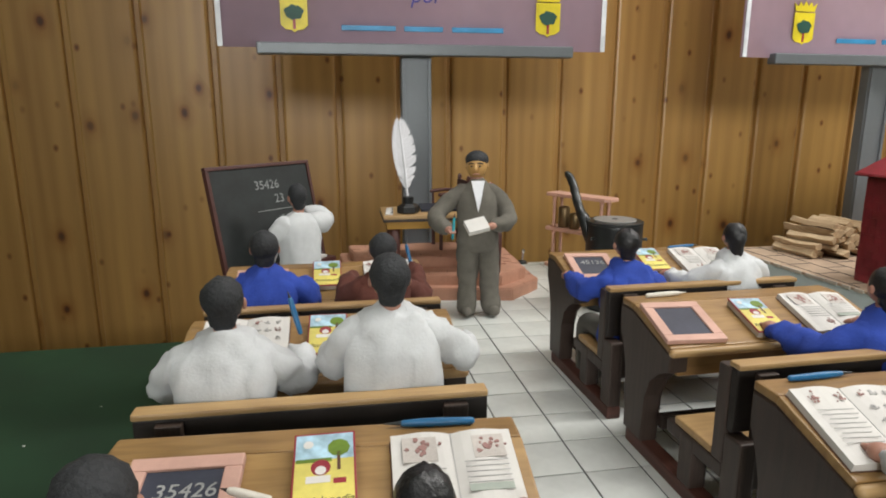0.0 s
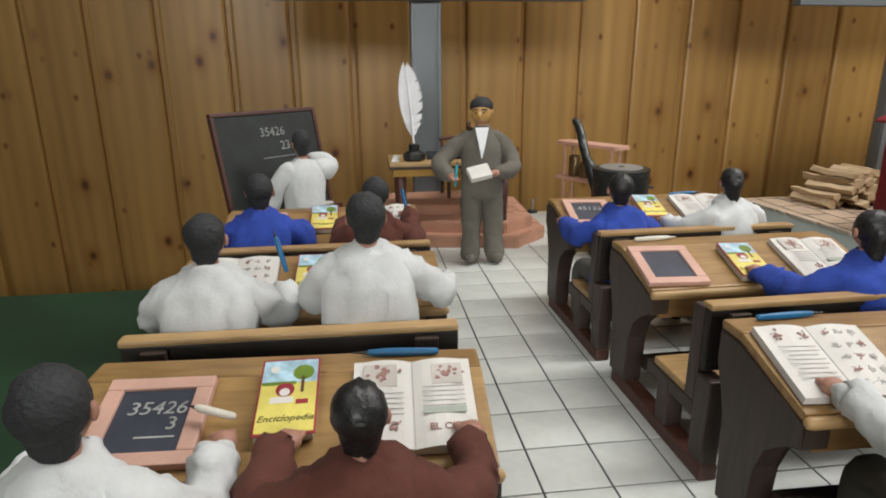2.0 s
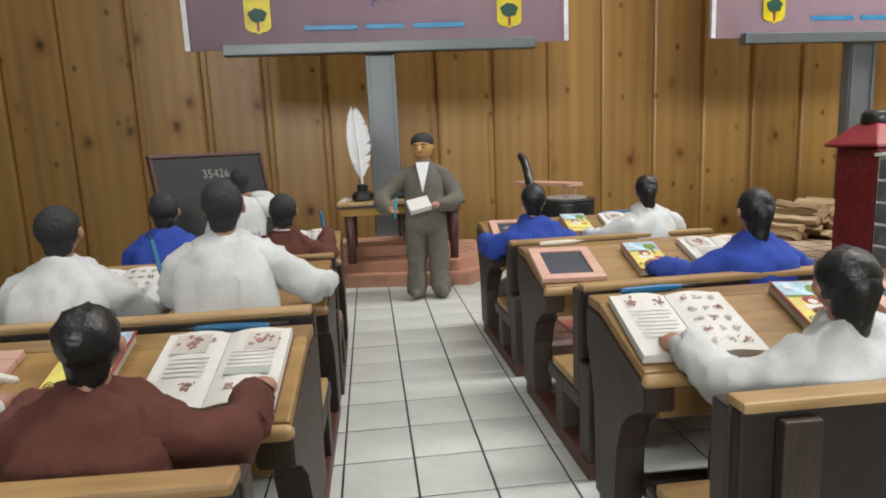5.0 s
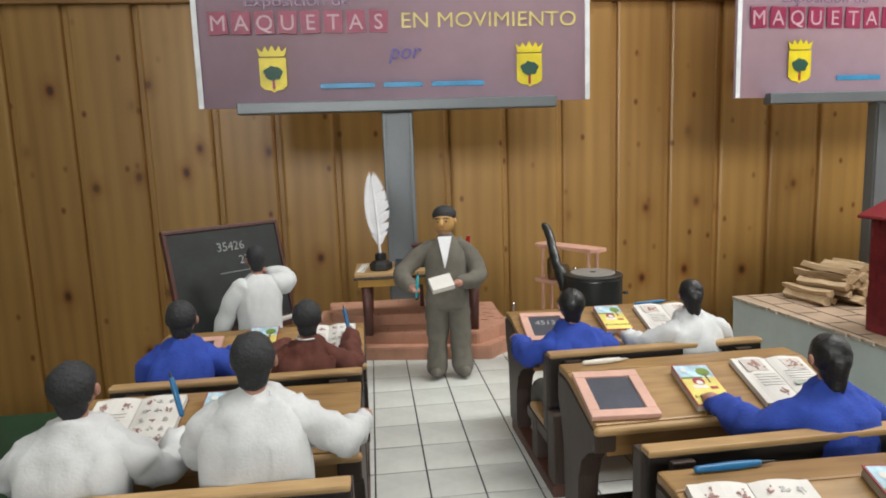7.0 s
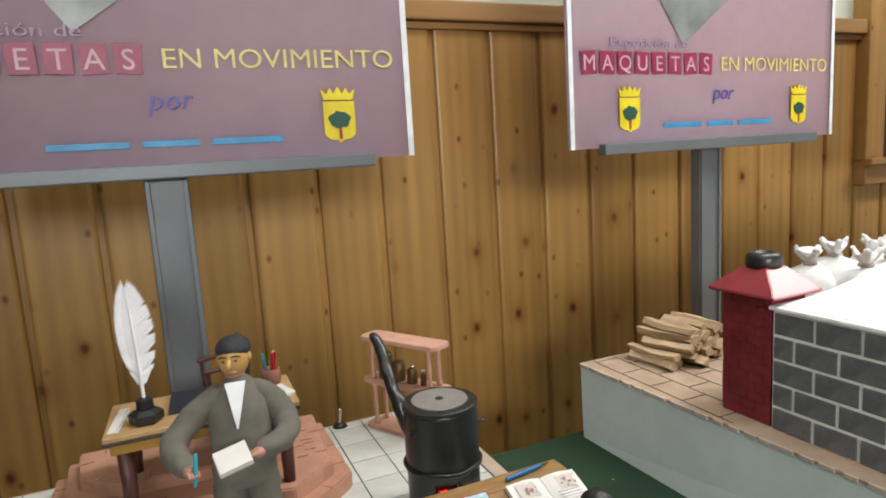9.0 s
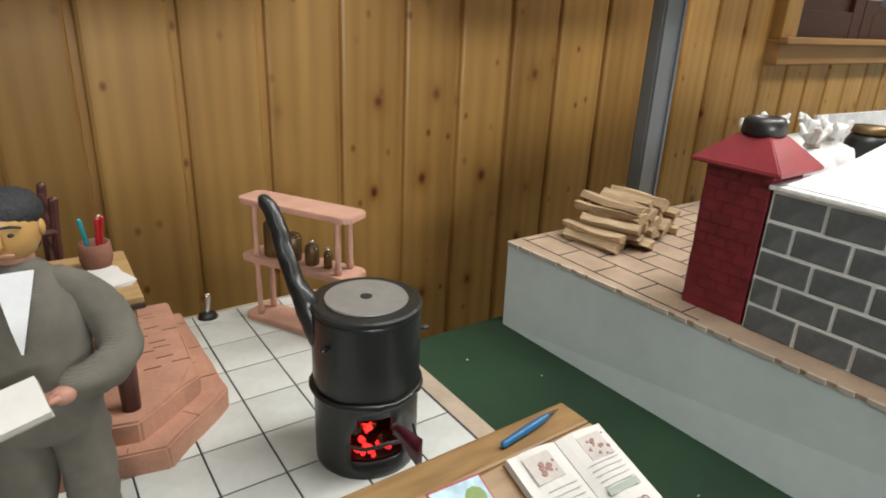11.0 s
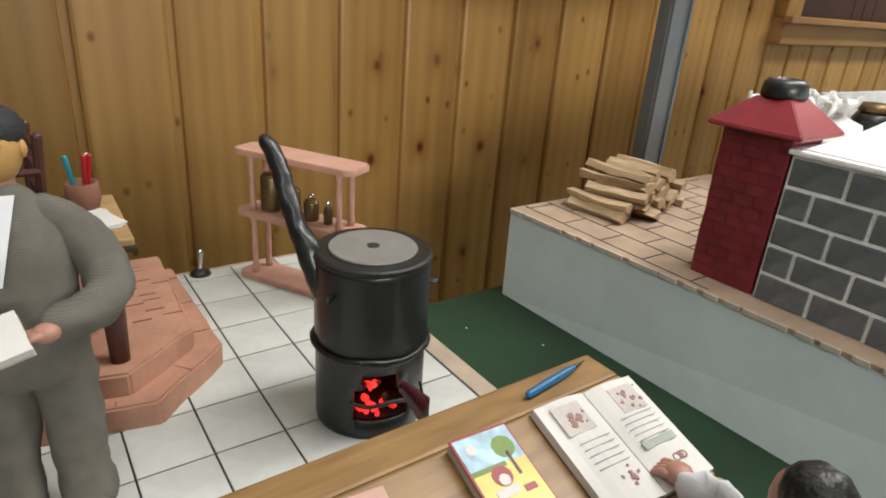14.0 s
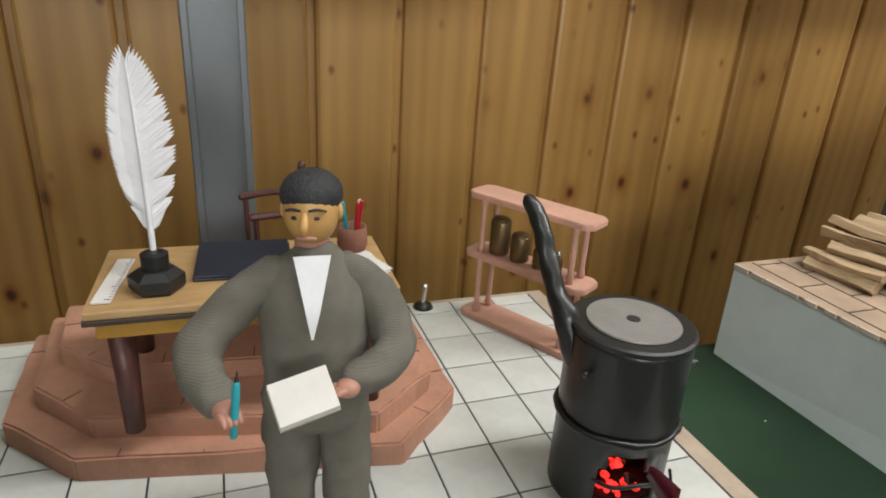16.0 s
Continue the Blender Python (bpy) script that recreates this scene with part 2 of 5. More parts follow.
VIOLET_PRINT = plain("violet_print", (0.07, 0.055, 0.3), 0.4)
PALE_VIOLET = plain("pale_violet_print", (0.3, 0.2, 0.32), 0.4)
CYAN_PRINT = plain("cyan_print", (0.04, 0.26, 0.5), 0.4)
LETTER_PINK = plain("letter_pink", (0.56, 0.36, 0.42), 0.4)
PHOTO_GREY = plain("photo_grey", (0.22, 0.24, 0.235), 0.3, 0, 0.2, 60, 0.05, 0.0005, 0, 18)


def glow(name, colour, strength):
    m, nt, b = material(name, 0.6)
    v = mapped(nt)
    c = ramp(nt, noise_of(nt, v, 160), [(0.35, tuple(x * 0.15 for x in colour)), (0.65, colour)])
    nt.links.new(c, b.inputs["Emission Color"])
    b.inputs["Base Color"].default_value = (*colour, 1)
    b.inputs["Emission Strength"].default_value = strength
    return m


EMBER = glow("ember", (1.0, 0.035, 0.03), 2.0)


# ---- mesh helpers ----
def finish(bm, smooth=False):
    bmesh.ops.recalc_face_normals(bm, faces=bm.faces)
    if smooth:
        for f in bm.faces:
            f.smooth = True
    return bm


def part(name, bm, mat, parent=None, label="", smooth=False, at=None):
    mesh = bpy.data.meshes.new(name)
    finish(bm, smooth)
    bm.to_mesh(mesh)
    bm.free()
    for m in (mat if isinstance(mat, (list, tuple)) else [mat]):
        mesh.materials.append(m)
    ob = new(name, mesh)
    if parent:
        ob.parent = parent
    if at:
        ob.matrix_basis = at
    if label:
        tagged(ob, label)
    return ob


def thing(name, label, category, m=None, group="", kind=""):
    ob = new(name)
    ob.empty_display_size = 0.02
    if m:
        ob.matrix_basis = m
    return tagged(ob, label, category, group, kind)


def add_box(bm, lo, hi, bevel=0.0, m=None, mat=0):
    r = bmesh.ops.create_cube(bm, size=1)
    vs = r["verts"]
    for v in vs:
        v.co = Vector([lo[i] + (v.co[i] + 0.5) * (hi[i] - lo[i]) for i in range(3)])
    if bevel:
        es = list({e for v in vs for e in v.link_edges})
        g = bmesh.ops.bevel(bm, geom=es, offset=bevel, segments=2, affect="EDGES", profile=0.6)
        vs = list({v for f in g["faces"] for v in f.verts} | {v for v in vs if v.is_valid})
    for f in {f for v in vs for f in v.link_faces}:
        f.material_index = mat
    if m:
        bmesh.ops.transform(bm, matrix=m, verts=vs)
    return vs


def box(lo, hi, bevel=0.0, m=None):
    bm = bmesh.new()
    add_box(bm, lo, hi, bevel, m)
    return bm


def add_rings(bm, rings, mat=0, cap=True):
    """Skin a stack of closed rings of equal length."""
    loops = [[bm.verts.new(p) for p in ring] for ring in rings]
    faces = []
    for a, b in zip(loops, loops[1:]):
        for i in range(len(a)):
            j = (i + 1) % len(a)
            faces.append(bm.faces.new((a[i], a[j], b[j], b[i])))
    if cap:
        faces += [bm.faces.new(list(reversed(loops[0]))), bm.faces.new(loops[-1])]
    for f in faces:
        f.material_index = mat
    return [v for l in loops for v in l]


def smooth_path(points, steps=5):
    """Catmull-Rom through tuples of any length."""
    pts = [np.array(p, float) for p in points]
    pts = [2 * pts[0] - pts[1]] + pts + [2 * pts[-1] - pts[-2]]
    out = []
    for k in range(1, len(pts) - 2):
        a, b, c, d = pts[k - 1:k + 3]
        for s in range(steps):
            u = s / steps
            out.append(0.5 * (2 * b + (c - a) * u + (2 * a - 5 * b + 4 * c - d) * u * u + (3 * b - a - 3 * c + d) * u ** 3))
    out.append(pts[-2])
    return out


def add_tube(bm, points, mat=0, segs=14, steps=5, flat=1.0, ends=True):
    """points: (x, y, z, radius). A round-ended limb; flat squashes it across."""
    path = smooth_path(points, steps)
    if ends:
        for end, other in ((0, 1), (-1, -2)):
            d = path[end][:3] - path[other][:3]
            n = np.linalg.norm(d)
            d = d / n if n > 1e-9 else np.array([0, 0, 1.0])
            r = path[end][3]
            tips = [np.append(path[end][:3] + d * r * math.sin(a), max(r * math.cos(a), 1e-5)) for a in (0.5, 1.0, 1.35)]
            path = list(reversed(tips)) + path if end == 0 else path + tips
    rings = []
    side = None
    for k, p in enumerate(path):
        d = Vector(path[min(k + 1, len(path) - 1)][:3] - path[max(k - 1, 0)][:3])
        d = d.normalized() if d.length > 1e-9 else Vector((0, 0, 1))
        if side is None:
            side = d.orthogonal().normalized() if abs(d.z) < 0.9 else Vector((1, 0, 0))
        side = (side - d * side.dot(d)).normalized()
        up = d.cross(side)
        r = max(abs(p[3]), 1e-5)
        rings.append([Vector(p[:3]) + side * (r * math.cos(a)) + up * (r * flat * math.sin(a)) for a in (2 * math.pi * i / segs for i in range(segs))])
    return add_rings(bm, rings, mat)


def tube(points, segs=14, steps=5, flat=1.0):
    bm = bmesh.new()
    add_tube(bm, points, 0, segs, steps, flat)
    return bm


def add_lathe(bm, profile, centre=(0, 0, 0), segs=28, mat=0, m=None):
    rings = [[Vector((centre[0] + r * math.cos(a), centre[1] + r * math.sin(a), centre[2] + z)) for a in (2 * math.pi * i / segs for i in range(segs))] for r, z in profile]
    vs = add_rings(bm, rings, mat)
    if m:
        bmesh.ops.transform(bm, matrix=m, verts=vs)
    return vs


def lathe(profile, centre=(0, 0, 0), segs=28, m=None):
    bm = bmesh.new()
    add_lathe(bm, profile, centre, segs, 0, m)
    return bm


def prism(outline, z0, z1, bevel=0.0):
    """An upright slab over a plan outline."""
    bm = bmesh.new()
    add_rings(bm, [[(x, y, z0) for x, y in outline], [(x, y, z1) for x, y in outline]])
    if bevel:
        es = [e for e in bm.edges if all(abs(v.co.z - z1) < 1e-6 for v in e.verts)] + [e for e in bm.edges if abs(e.verts[0].co.z - e.verts[1].co.z) > 1e-6]
        bmesh.ops.bevel(bm, geom=es, offset=bevel, segments=2, affect="EDGES")
    return bm


def rough_up(bm, size, amount, seed=0.0):
    for v in bm.verts:
        v.co += noise.noise_vector(v.co * size + Vector((seed, seed * 1.7, 0))) * amount
    return bm


def lettering(name, text, size, mat, parent, at, depth=0.0002, align="CENTER", shear=0.0, bold=0.0, width=0.0, height=1.0):
    """Writing in the built-in font; with a width it is stretched to it, and each letter becomes a part."""
    c = bpy.data.curves.new(name, "FONT")
    c.body, c.size, c.align_x, c.align_y, c.extrude, c.shear, c.offset = text, size, align, "CENTER", depth, shear, bold
    c.resolution_u = 3
    tmp = bpy.data.objects.new(name, c)
    scene.collection.objects.link(tmp)
    bpy.context.view_layer.update()
    mesh = bpy.data.meshes.new_from_object(tmp.evaluated_get(bpy.context.evaluated_depsgraph_get()))
    bpy.data.objects.remove(tmp)
    if not width:
        mesh.materials.clear()
        mesh.materials.append(mat)
        ob = new(name, mesh)
        ob.parent = parent
        ob.matrix_basis = at
        return
    bm = bmesh.new()
    bm.from_mesh(mesh)
    span = max(v.co.x for v in bm.verts) - min(v.co.x for v in bm.verts)
    bmesh.ops.scale(bm, vec=(width / span, height, 1), verts=bm.verts)
    # faces sorted from left to right, cut where a gap between letters opens
    runs = []
    for f in sorted(bm.faces, key=lambda face: min(v.co.x for v in face.verts)):
        lo, hi = min(v.co.x for v in f.verts), max(v.co.x for v in f.verts)
        if runs and lo <= runs[-1][0] + 1e-6:
            runs[-1][1].append(f)
            runs[-1][0] = max(runs[-1][0], hi)
        else:
            runs.append([hi, [f]])
    for _, faces in runs:
        used = list({v for f in faces for v in f.verts})
        place = {v: i for i, v in enumerate(used)}
        glyph = bpy.data.meshes.new(name)
        glyph.from_pydata([v.co[:] for v in used], [], [[place[v] for v in f.verts] for f in faces])
        glyph.materials.append(mat)
        ob = new(name, glyph)
        ob.parent = parent
        ob.matrix_basis = at
    bm.free()


# ---- setting ----
TABLE_Z, ROOM_Z, TOP_Z = -0.105, -0.86, 1.75
WALL_Y = 1.31
floor = tagged(part("floor", box((-2.2, -2.6, ROOM_Z - 0.05), (4.2, 1.5, ROOM_Z)), ROOM_FLOOR), "plain dull grey-brown floor of the hall", "floor", kind="structure")
tagged(part("ceiling", box((-2.2, -2.6, TOP_Z), (4.2, 1.5, TOP_Z + 0.05)), WALL_PAINT), "pale painted ceiling of the hall", "ceiling", kind="structure")
tagged(part("wall_west", box((-2.25, -2.6, ROOM_Z), (-2.2, 1.5, TOP_Z)), WALL_PAINT), "pale painted side wall", "wall", kind="structure")
tagged(part("wall_east", box((4.2, -2.6, ROOM_Z), (4.25, 1.5, TOP_Z)), WALL_PAINT), "pale painted side wall", "wall", kind="structure")
tagged(part("wall_south", box((-2.2, -2.65, ROOM_Z), (4.2, -2.6, TOP_Z)), WALL_PAINT), "pale painted wall behind the visitors", "wall", kind="structure")

WIN = (1.915, 2.95, 0.235, 1.2)
wall = thing("wall_north", "wall clad in varnished knotty pine boards", "wall", kind="structure")


def wall_piece(x0, x1, z0, z1):
    part("backing", box((x0, WALL_Y + 0.018, z0), (x1, WALL_Y + 0.12, z1)), WALL_PAINT, wall, "pale greenish plaster above the cladding")


wall_piece(-2.2, WIN[0], ROOM_Z, TOP_Z)
wall_piece(WIN[1], 4.2, ROOM_Z, TOP_Z)
wall_piece(WIN[0], WIN[1], ROOM_Z, WIN[2])
wall_piece(WIN[0], WIN[1], WIN[3], TOP_Z)
PITCH = 0.1195
# joints between the boards: hand-fitted, so no two are quite the same width
JOINTS = [-0.587, -0.474, -0.346, -0.2125, -0.092, 0.0245, 0.147, 0.2525, 0.3745, 0.494, 0.6145, 0.7335, 0.849, 0.967, 1.0865, 1.222, 1.3595]
while JOINTS[0] > -2.1:
    JOINTS.insert(0, JOINTS[0] - PITCH)
while JOINTS[-1] < 4.0:
    JOINTS.append(JOINTS[-1] + PITCH)


def board_mesh(name, width, height):
    """A tongued board with a rounded shoulder on both edges and a sunk tongue on one."""
    bm = bmesh.new()
    h, g, r = width / 2, 0.010, 0.006
    sec = [(-h, 0.018), (-h, 0.010), (-h + g, 0.010), (-h + g, r), (-h + g + r * 0.3, r * 0.3), (-h + g + r, 0.0), (h - r, 0.0), (h - r * 0.3, r * 0.3), (h, r), (h, 0.018)]
    add_rings(bm, [[(x, y, z) for x, y in sec] for z in (0, height)])
    mesh = bpy.data.meshes.new(name)
    finish(bm)
    bm.to_mesh(mesh)
    bm.free()
    mesh.materials.append(PINE)
    return mesh


CLAD_TOP = 0.565
board_kinds = {}
for x0, x1 in zip(JOINTS, JOINTS[1:]):
    x = (x0 + x1) / 2
    under = WIN[0] - 0.06 < x < WIN[1] + 0.06
    key = (round(x1 - x0, 4), under)
    if key not in board_kinds:
        board_kinds[key] = board_mesh("board", x1 - x0, (0.1715 if under else CLAD_TOP) - ROOM_Z)
    ob = new("board", board_kinds[key])
    ob.parent = wall
    ob.matrix_basis = pose(x - 0.004, WALL_Y, ROOM_Z)
trim = thing("trim", "pine capping rail along the top of the cladding", "trim", kind="structure")
part("capping", box((-2.2, WALL_Y - 0.022, CLAD_TOP), (WIN[0] - 0.075, WALL_Y + 0.018, CLAD_TOP + 0.036), 0.004), PINE_TRIM, trim)
part("capping", box((WIN[1] + 0.075, WALL_Y - 0.022, CLAD_TOP), (4.2, WALL_Y + 0.018, CLAD_TOP + 0.036), 0.004), PINE_TRIM, trim)
part("bead", box((-2.2, WALL_Y - 0.010, CLAD_TOP - 0.014), (WIN[0] - 0.075, WALL_Y - 0.001, CLAD_TOP - 0.001), 0.003), PINE_TRIM, trim)

window = thing("window_1", "pine-framed window with dark red closed shutters", "window", kind="structure")
for lo, hi in (((WIN[0] - 0.075, WIN[2] - 0.065), (WIN[1] + 0.075, WIN[2])), ((WIN[0] - 0.075, WIN[3]), (WIN[1] + 0.075, WIN[3] + 0.065))):
    part("window_frame", box((lo[0], WALL_Y - 0.03, lo[1]), (hi[0], WALL_Y + 0.05, hi[1]), 0.005), PINE_TRIM, window)
for x in (WIN[0] - 0.075, WIN[1]):
    part("window_frame", box((x, WALL_Y - 0.028, WIN[2]), (x + 0.075, WALL_Y + 0.05, WIN[3]), 0.005), PINE, window)
part("window_sill", box((WIN[0] - 0.09, WALL_Y - 0.055, WIN[2] - 0.012), (WIN[1] + 0.09, WALL_Y - 0.0305, WIN[2] + 0.006), 0.004), PINE_TRIM, window)
for k in range(2):
    x = WIN[0] + k * (WIN[1] - WIN[0]) / 2
    w = (WIN[1] - WIN[0]) / 2
    for lo, hi in (((x, WIN[2]), (x + 0.07, WIN[3])), ((x + w - 0.07, WIN[2]), (x + w - 0.002, WIN[3])), ((x + 0.07, WIN[2]), (x + w - 0.07, WIN[2] + 0.08)), ((x + 0.07, WIN[3] - 0.08), (x + w - 0.07, WIN[3]))):
        part("shutter_frame", box((lo[0], WALL_Y + 0.05, lo[1]), (hi[0], WALL_Y + 0.085, hi[1]), 0.004), SHUTTER, window)
    part("shutter_panel", box((x + 0.07, WALL_Y + 0.064, WIN[2] + 0.08), (x + w - 0.07, WALL_Y + 0.078, WIN[3] - 0.08)), SHUTTER, window)

# ---- the display table, covered in felt ----
table = thing("display_table", "long display table covered in dark green felt", "table")
part("tabletop", box((-1.2, -0.25, TABLE_Z - 0.03), (2.6, 0.93, TABLE_Z), 0.006), FELT, table, "dark green felt top")
for x in (-1.1, 0.7, 2.5):
    for y in (-0.15, 0.85):
        part("leg", box((x - 0.03, y - 0.03, ROOM_Z), (x + 0.03, y + 0.03, TABLE_Z - 0.03), 0.004), GREY_METAL, table)
for k in range(12):
    x, y = random.uniform(0.44, 0.64), random.uniform(0.45, 0.9)
    if k > 5:
        x, y = random.uniform(-0.4, -0.12), random.uniform(0.2, 0.8)
    s = random.uniform(0.0006, 0.0014)
    tagged(part("crumb", box((x, y, TABLE_Z + 0.0002), (x + s * 2, y + s, TABLE_Z + s)), PAPER), "tiny white paper crumb lying on the felt", "crumb", "crumbs on the felt")

# ---- model classroom: its base and tiled floor ----
BX0, BX1, BY0, BY1 = -0.105, 0.4165, 0.0, 0.915
base = thing("classroom_base", "raised display base of the model classroom, raw board rim", "display base")
part("body", box((BX0, BY0, TABLE_Z), (BX1, BY1, -0.004), 0.001), RIM_WOOD, base)
part("grout_bed", box((BX0 + 0.012, BY0 + 0.008, -0.004), (BX1 - 0.018, BY1 - 0.012, -0.0008)), GROUT, base, "dark drawn tile joints")
TX, TX0 = 0.0391, 0.0838
ROW_JOINTS = [0.4575 + 0.0398 * k for k in range(-12, 0)] + [0.4575 + 0.0428 * k for k in range(12)]

# ---- school desks with attached bench ----
TOP, FRONT, HALF = 0.1005, 0.0865, 0.0795


def slope_z(d):
    """Height of the writing slope, d behind the desk's far edge."""
    return TOP if d < 0.017 else TOP - (d - 0.017) / 0.047 * (TOP - FRONT)


SLOPE = math.degrees(math.atan2(TOP - FRONT, 0.047))


def end_frame(parent, x, width):
    """End frame: runner, front leg, desk cheek, seat post and back post."""
    bm = box((x, -0.134, 0.0), (x + width, -0.016, 0.0095), 0.0012)
    part("runner", bm, RUNNER, parent, "red-stained floor runner")
    bm = bmesh.new()
    out = [(-0.0655, FRONT - 0.016), (-0.0655, FRONT - 0.0045), (-0.018, TOP - 0.005), (-0.001, TOP - 0.005), (-0.001, 0.079), (-0.0075, 0.067), (-0.0125, 0.054), (-0.0135, 0.0095), (-0.0375, 0.0095), (-0.0385, 0.043), (-0.044, 0.057), (-0.054, 0.066)]
    add_rings(bm, [[(xx, y, z) for y, z in out] for xx in (x - 0.0008, x + width + 0.0008)])
    bmesh.ops.bevel(bm, geom=[e for e in bm.edges if abs(e.verts[0].co.x - e.verts[1].co.x) < 1e-6], offset=0.0008, segments=2, affect="EDGES")
    part("cheek", bm, DARK_WOOD, parent, "dark curved end frame")
    part("seat_post", box((x, -0.094, 0.0095), (x + width, -0.081, 0.0405), 0.001), DARK_WOOD, parent)
    part("back_post", box((x + 0.0005, -0.1335, 0.0095), (x + width - 0.0005, -0.1195, 0.060), 0.0012), DARK_WOOD, parent)
    part("back_post", box((x + 0.0005, -0.1195, 0.0415), (x + width - 0.0005, -0.110, 0.097), 0.0012), DARK_WOOD, parent)
    part("seat_rail", box((x + 0.0004, -0.1195, 0.033), (x + width - 0.0004, -0.066, 0.0415), 0.001), DARK_WOOD, parent)


def school_desk(label, m):
    d = thing("school_desk", label, "school desk", m, "school desks of the model")
    part("pen_ledge", box((-HALF, -0.017, TOP - 0.005), (HALF, 0.0, TOP), 0.0014), DESK_WOOD, d)
    part("desktop", box((-HALF, -0.0495, -0.005), (HALF, -0.0003, 0.0), 0.001, Matrix.Translation((0, -0.017, TOP)) @ pose(0, 0, 0, SLOPE)), DESK_WOOD, d, "oak-brown sloping writing top")
    part("front_lip", tube([(-HALF + 0.001, -0.0665, FRONT - 0.003, 0.0028), (0, -0.0665, FRONT - 0.003, 0.0028), (HALF - 0.001, -0.0665, FRONT - 0.003, 0.0028)], 10), EDGE_WOOD, d, "pale rounded front edge", True)
    part("apron", box((-HALF + 0.008, -0.061, 0.066), (HALF - 0.008, -0.0575, FRONT - 0.006)), DESK_WOOD, d)
    part("book_shelf", box((-HALF + 0.008, -0.057, 0.066), (HALF - 0.008, -0.004, 0.069)), DARK_WOOD, d)
    part("back_panel", box((-HALF + 0.008, -0.006, 0.0695), (HALF - 0.008, -0.003, TOP - 0.0055)), DARK_WOOD, d)
    part("seat", box((-HALF + 0.001, -0.109, 0.0415), (HALF - 0.001, -0.073, 0.0465), 0.0012), EDGE_WOOD, d, "light oak bench seat")
    part("stretcher", box((-HALF + 0.011, -0.044, 0.020), (HALF - 0.011, -0.038, 0.030), 0.001), DARK_WOOD, d)
    part("backrest", box((-HALF + 0.001, -0.1245, 0.062), (HALF - 0.001, -0.1197, 0.0972), 0.0012), BENCH_BACK, d, "dark stained backrest board, darkened further for shade")
    part("top_rail", box((-HALF + 0.001, -0.1262, 0.0972), (HALF - 0.001, -0.1172, 0.1005), 0.0012), EDGE_WOOD, d, "pale oak rail along the backrest")
    for x in (-HALF, HALF - 0.011):
        end_frame(d, x, 0.011)
    for x in (-HALF + 0.011, HALF - 0.0225):
        part("back_cleat", box((x, -0.1290, 0.030), (x + 0.0115, -0.1247, 0.0955), 0.0008), DARK_WOOD, d, "greyish batten behind the backrest")
    return d


DESKS = {"l1": (0.0, 0.530, 0.5), "l2": (0.0, 0.386, -0.8), "l3": (0.001, 0.237, -3.0), "r1": (0.283, 0.537, 1.0), "r2": (0.286, 0.391, 1.0), "r3": (0.285, 0.246, -1.0)}
desk_label = "oak-brown wooden school desk with attached bench, dark legs"
first_desk = None
for key, (x, y, a) in DESKS.items():
    if first_desk is None:
        first_desk = school_desk(desk_label, pose(x, y, 0, 0, 0, a))
    else:
        copy_thing(first_desk, pose(x, y, 0, 0, 0, a))


def on_desk(key, u, d, turn=0.0, lift=0.0003):
    """A pose on a desk's top: u across, d back from the far edge, lying on the slope."""
    x, y, a = DESKS[key]
    tilt = SLOPE if d >= 0.017 else 0.0
    return pose(x, y, 0, 0, 0, a) @ pose(u, -d, slope_z(d) + lift) @ pose(0, 0, 0, tilt) @ pose(0, 0, 0, 0, 0, turn)


def pen(key, u, d, turn, colour, length=0.036, label="small blue pointed pen lying on the desk ledge"):
    p = thing("pen", label, "pen", on_desk(key, u, d, turn, 0.0018), "pens of the model")
    part("barrel", tube([(-length / 2, 0, 0, 0.0015), (0, 0, 0, 0.0018), (length * 0.28, 0, 0, 0.0013)], 10, 3), colour, p, smooth=True)
    part("nib", tube([(length * 0.28, 0, 0, 0.0011), (length * 0.5, 0, 0, 0.0002)], 8, 2), IRON if colour is not PEN_WHITE else PEN_WHITE, p, smooth=True)


def slate(key, u, d, turn, digits="", w=0.040, h=0.042):
    s = thing("writing_slate", "small school slate in a pinkish wooden frame, chalk digits" if digits else "small blank school slate in a pinkish wooden frame", "slate", on_desk(key, u, d, turn), "slates of the model")
    face = part("slate_face", box((-w / 2 + 0.004, -h / 2 + 0.004, 0.0006), (w / 2 - 0.004, h / 2 - 0.004, 0.0022)), SLATE_FACE, s)
    for lo, hi in (((-w / 2, -h / 2), (w / 2, -h / 2 + 0.006)), ((-w / 2, h / 2 - 0.006), (w / 2, h / 2)), ((-w / 2, -h / 2 + 0.006), (-w / 2 + 0.0065, h / 2 - 0.006)), ((w / 2 - 0.0065, -h / 2 + 0.006), (w / 2, h / 2 - 0.006))):
        part("frame_rail", box((*lo, 0), (*hi, 0.0034), 0.0007), SLATE_FRAME, s)
    if digits:
        lettering("chalk_sum", digits, 0.0088, CHALK, face, pose(0.0015, 0.0055, 0.0023), 0.0001, shear=0.1)
        if key == "l3":
            lettering("chalk_sum", "3", 0.0085, CHALK, face, pose(0.0085, -0.002, 0.0023), 0.0001)
            part("chalk_line", box((-0.003, -0.0085, 0.0022), (0.011, -0.0077, 0.0025)), CHALK, face)


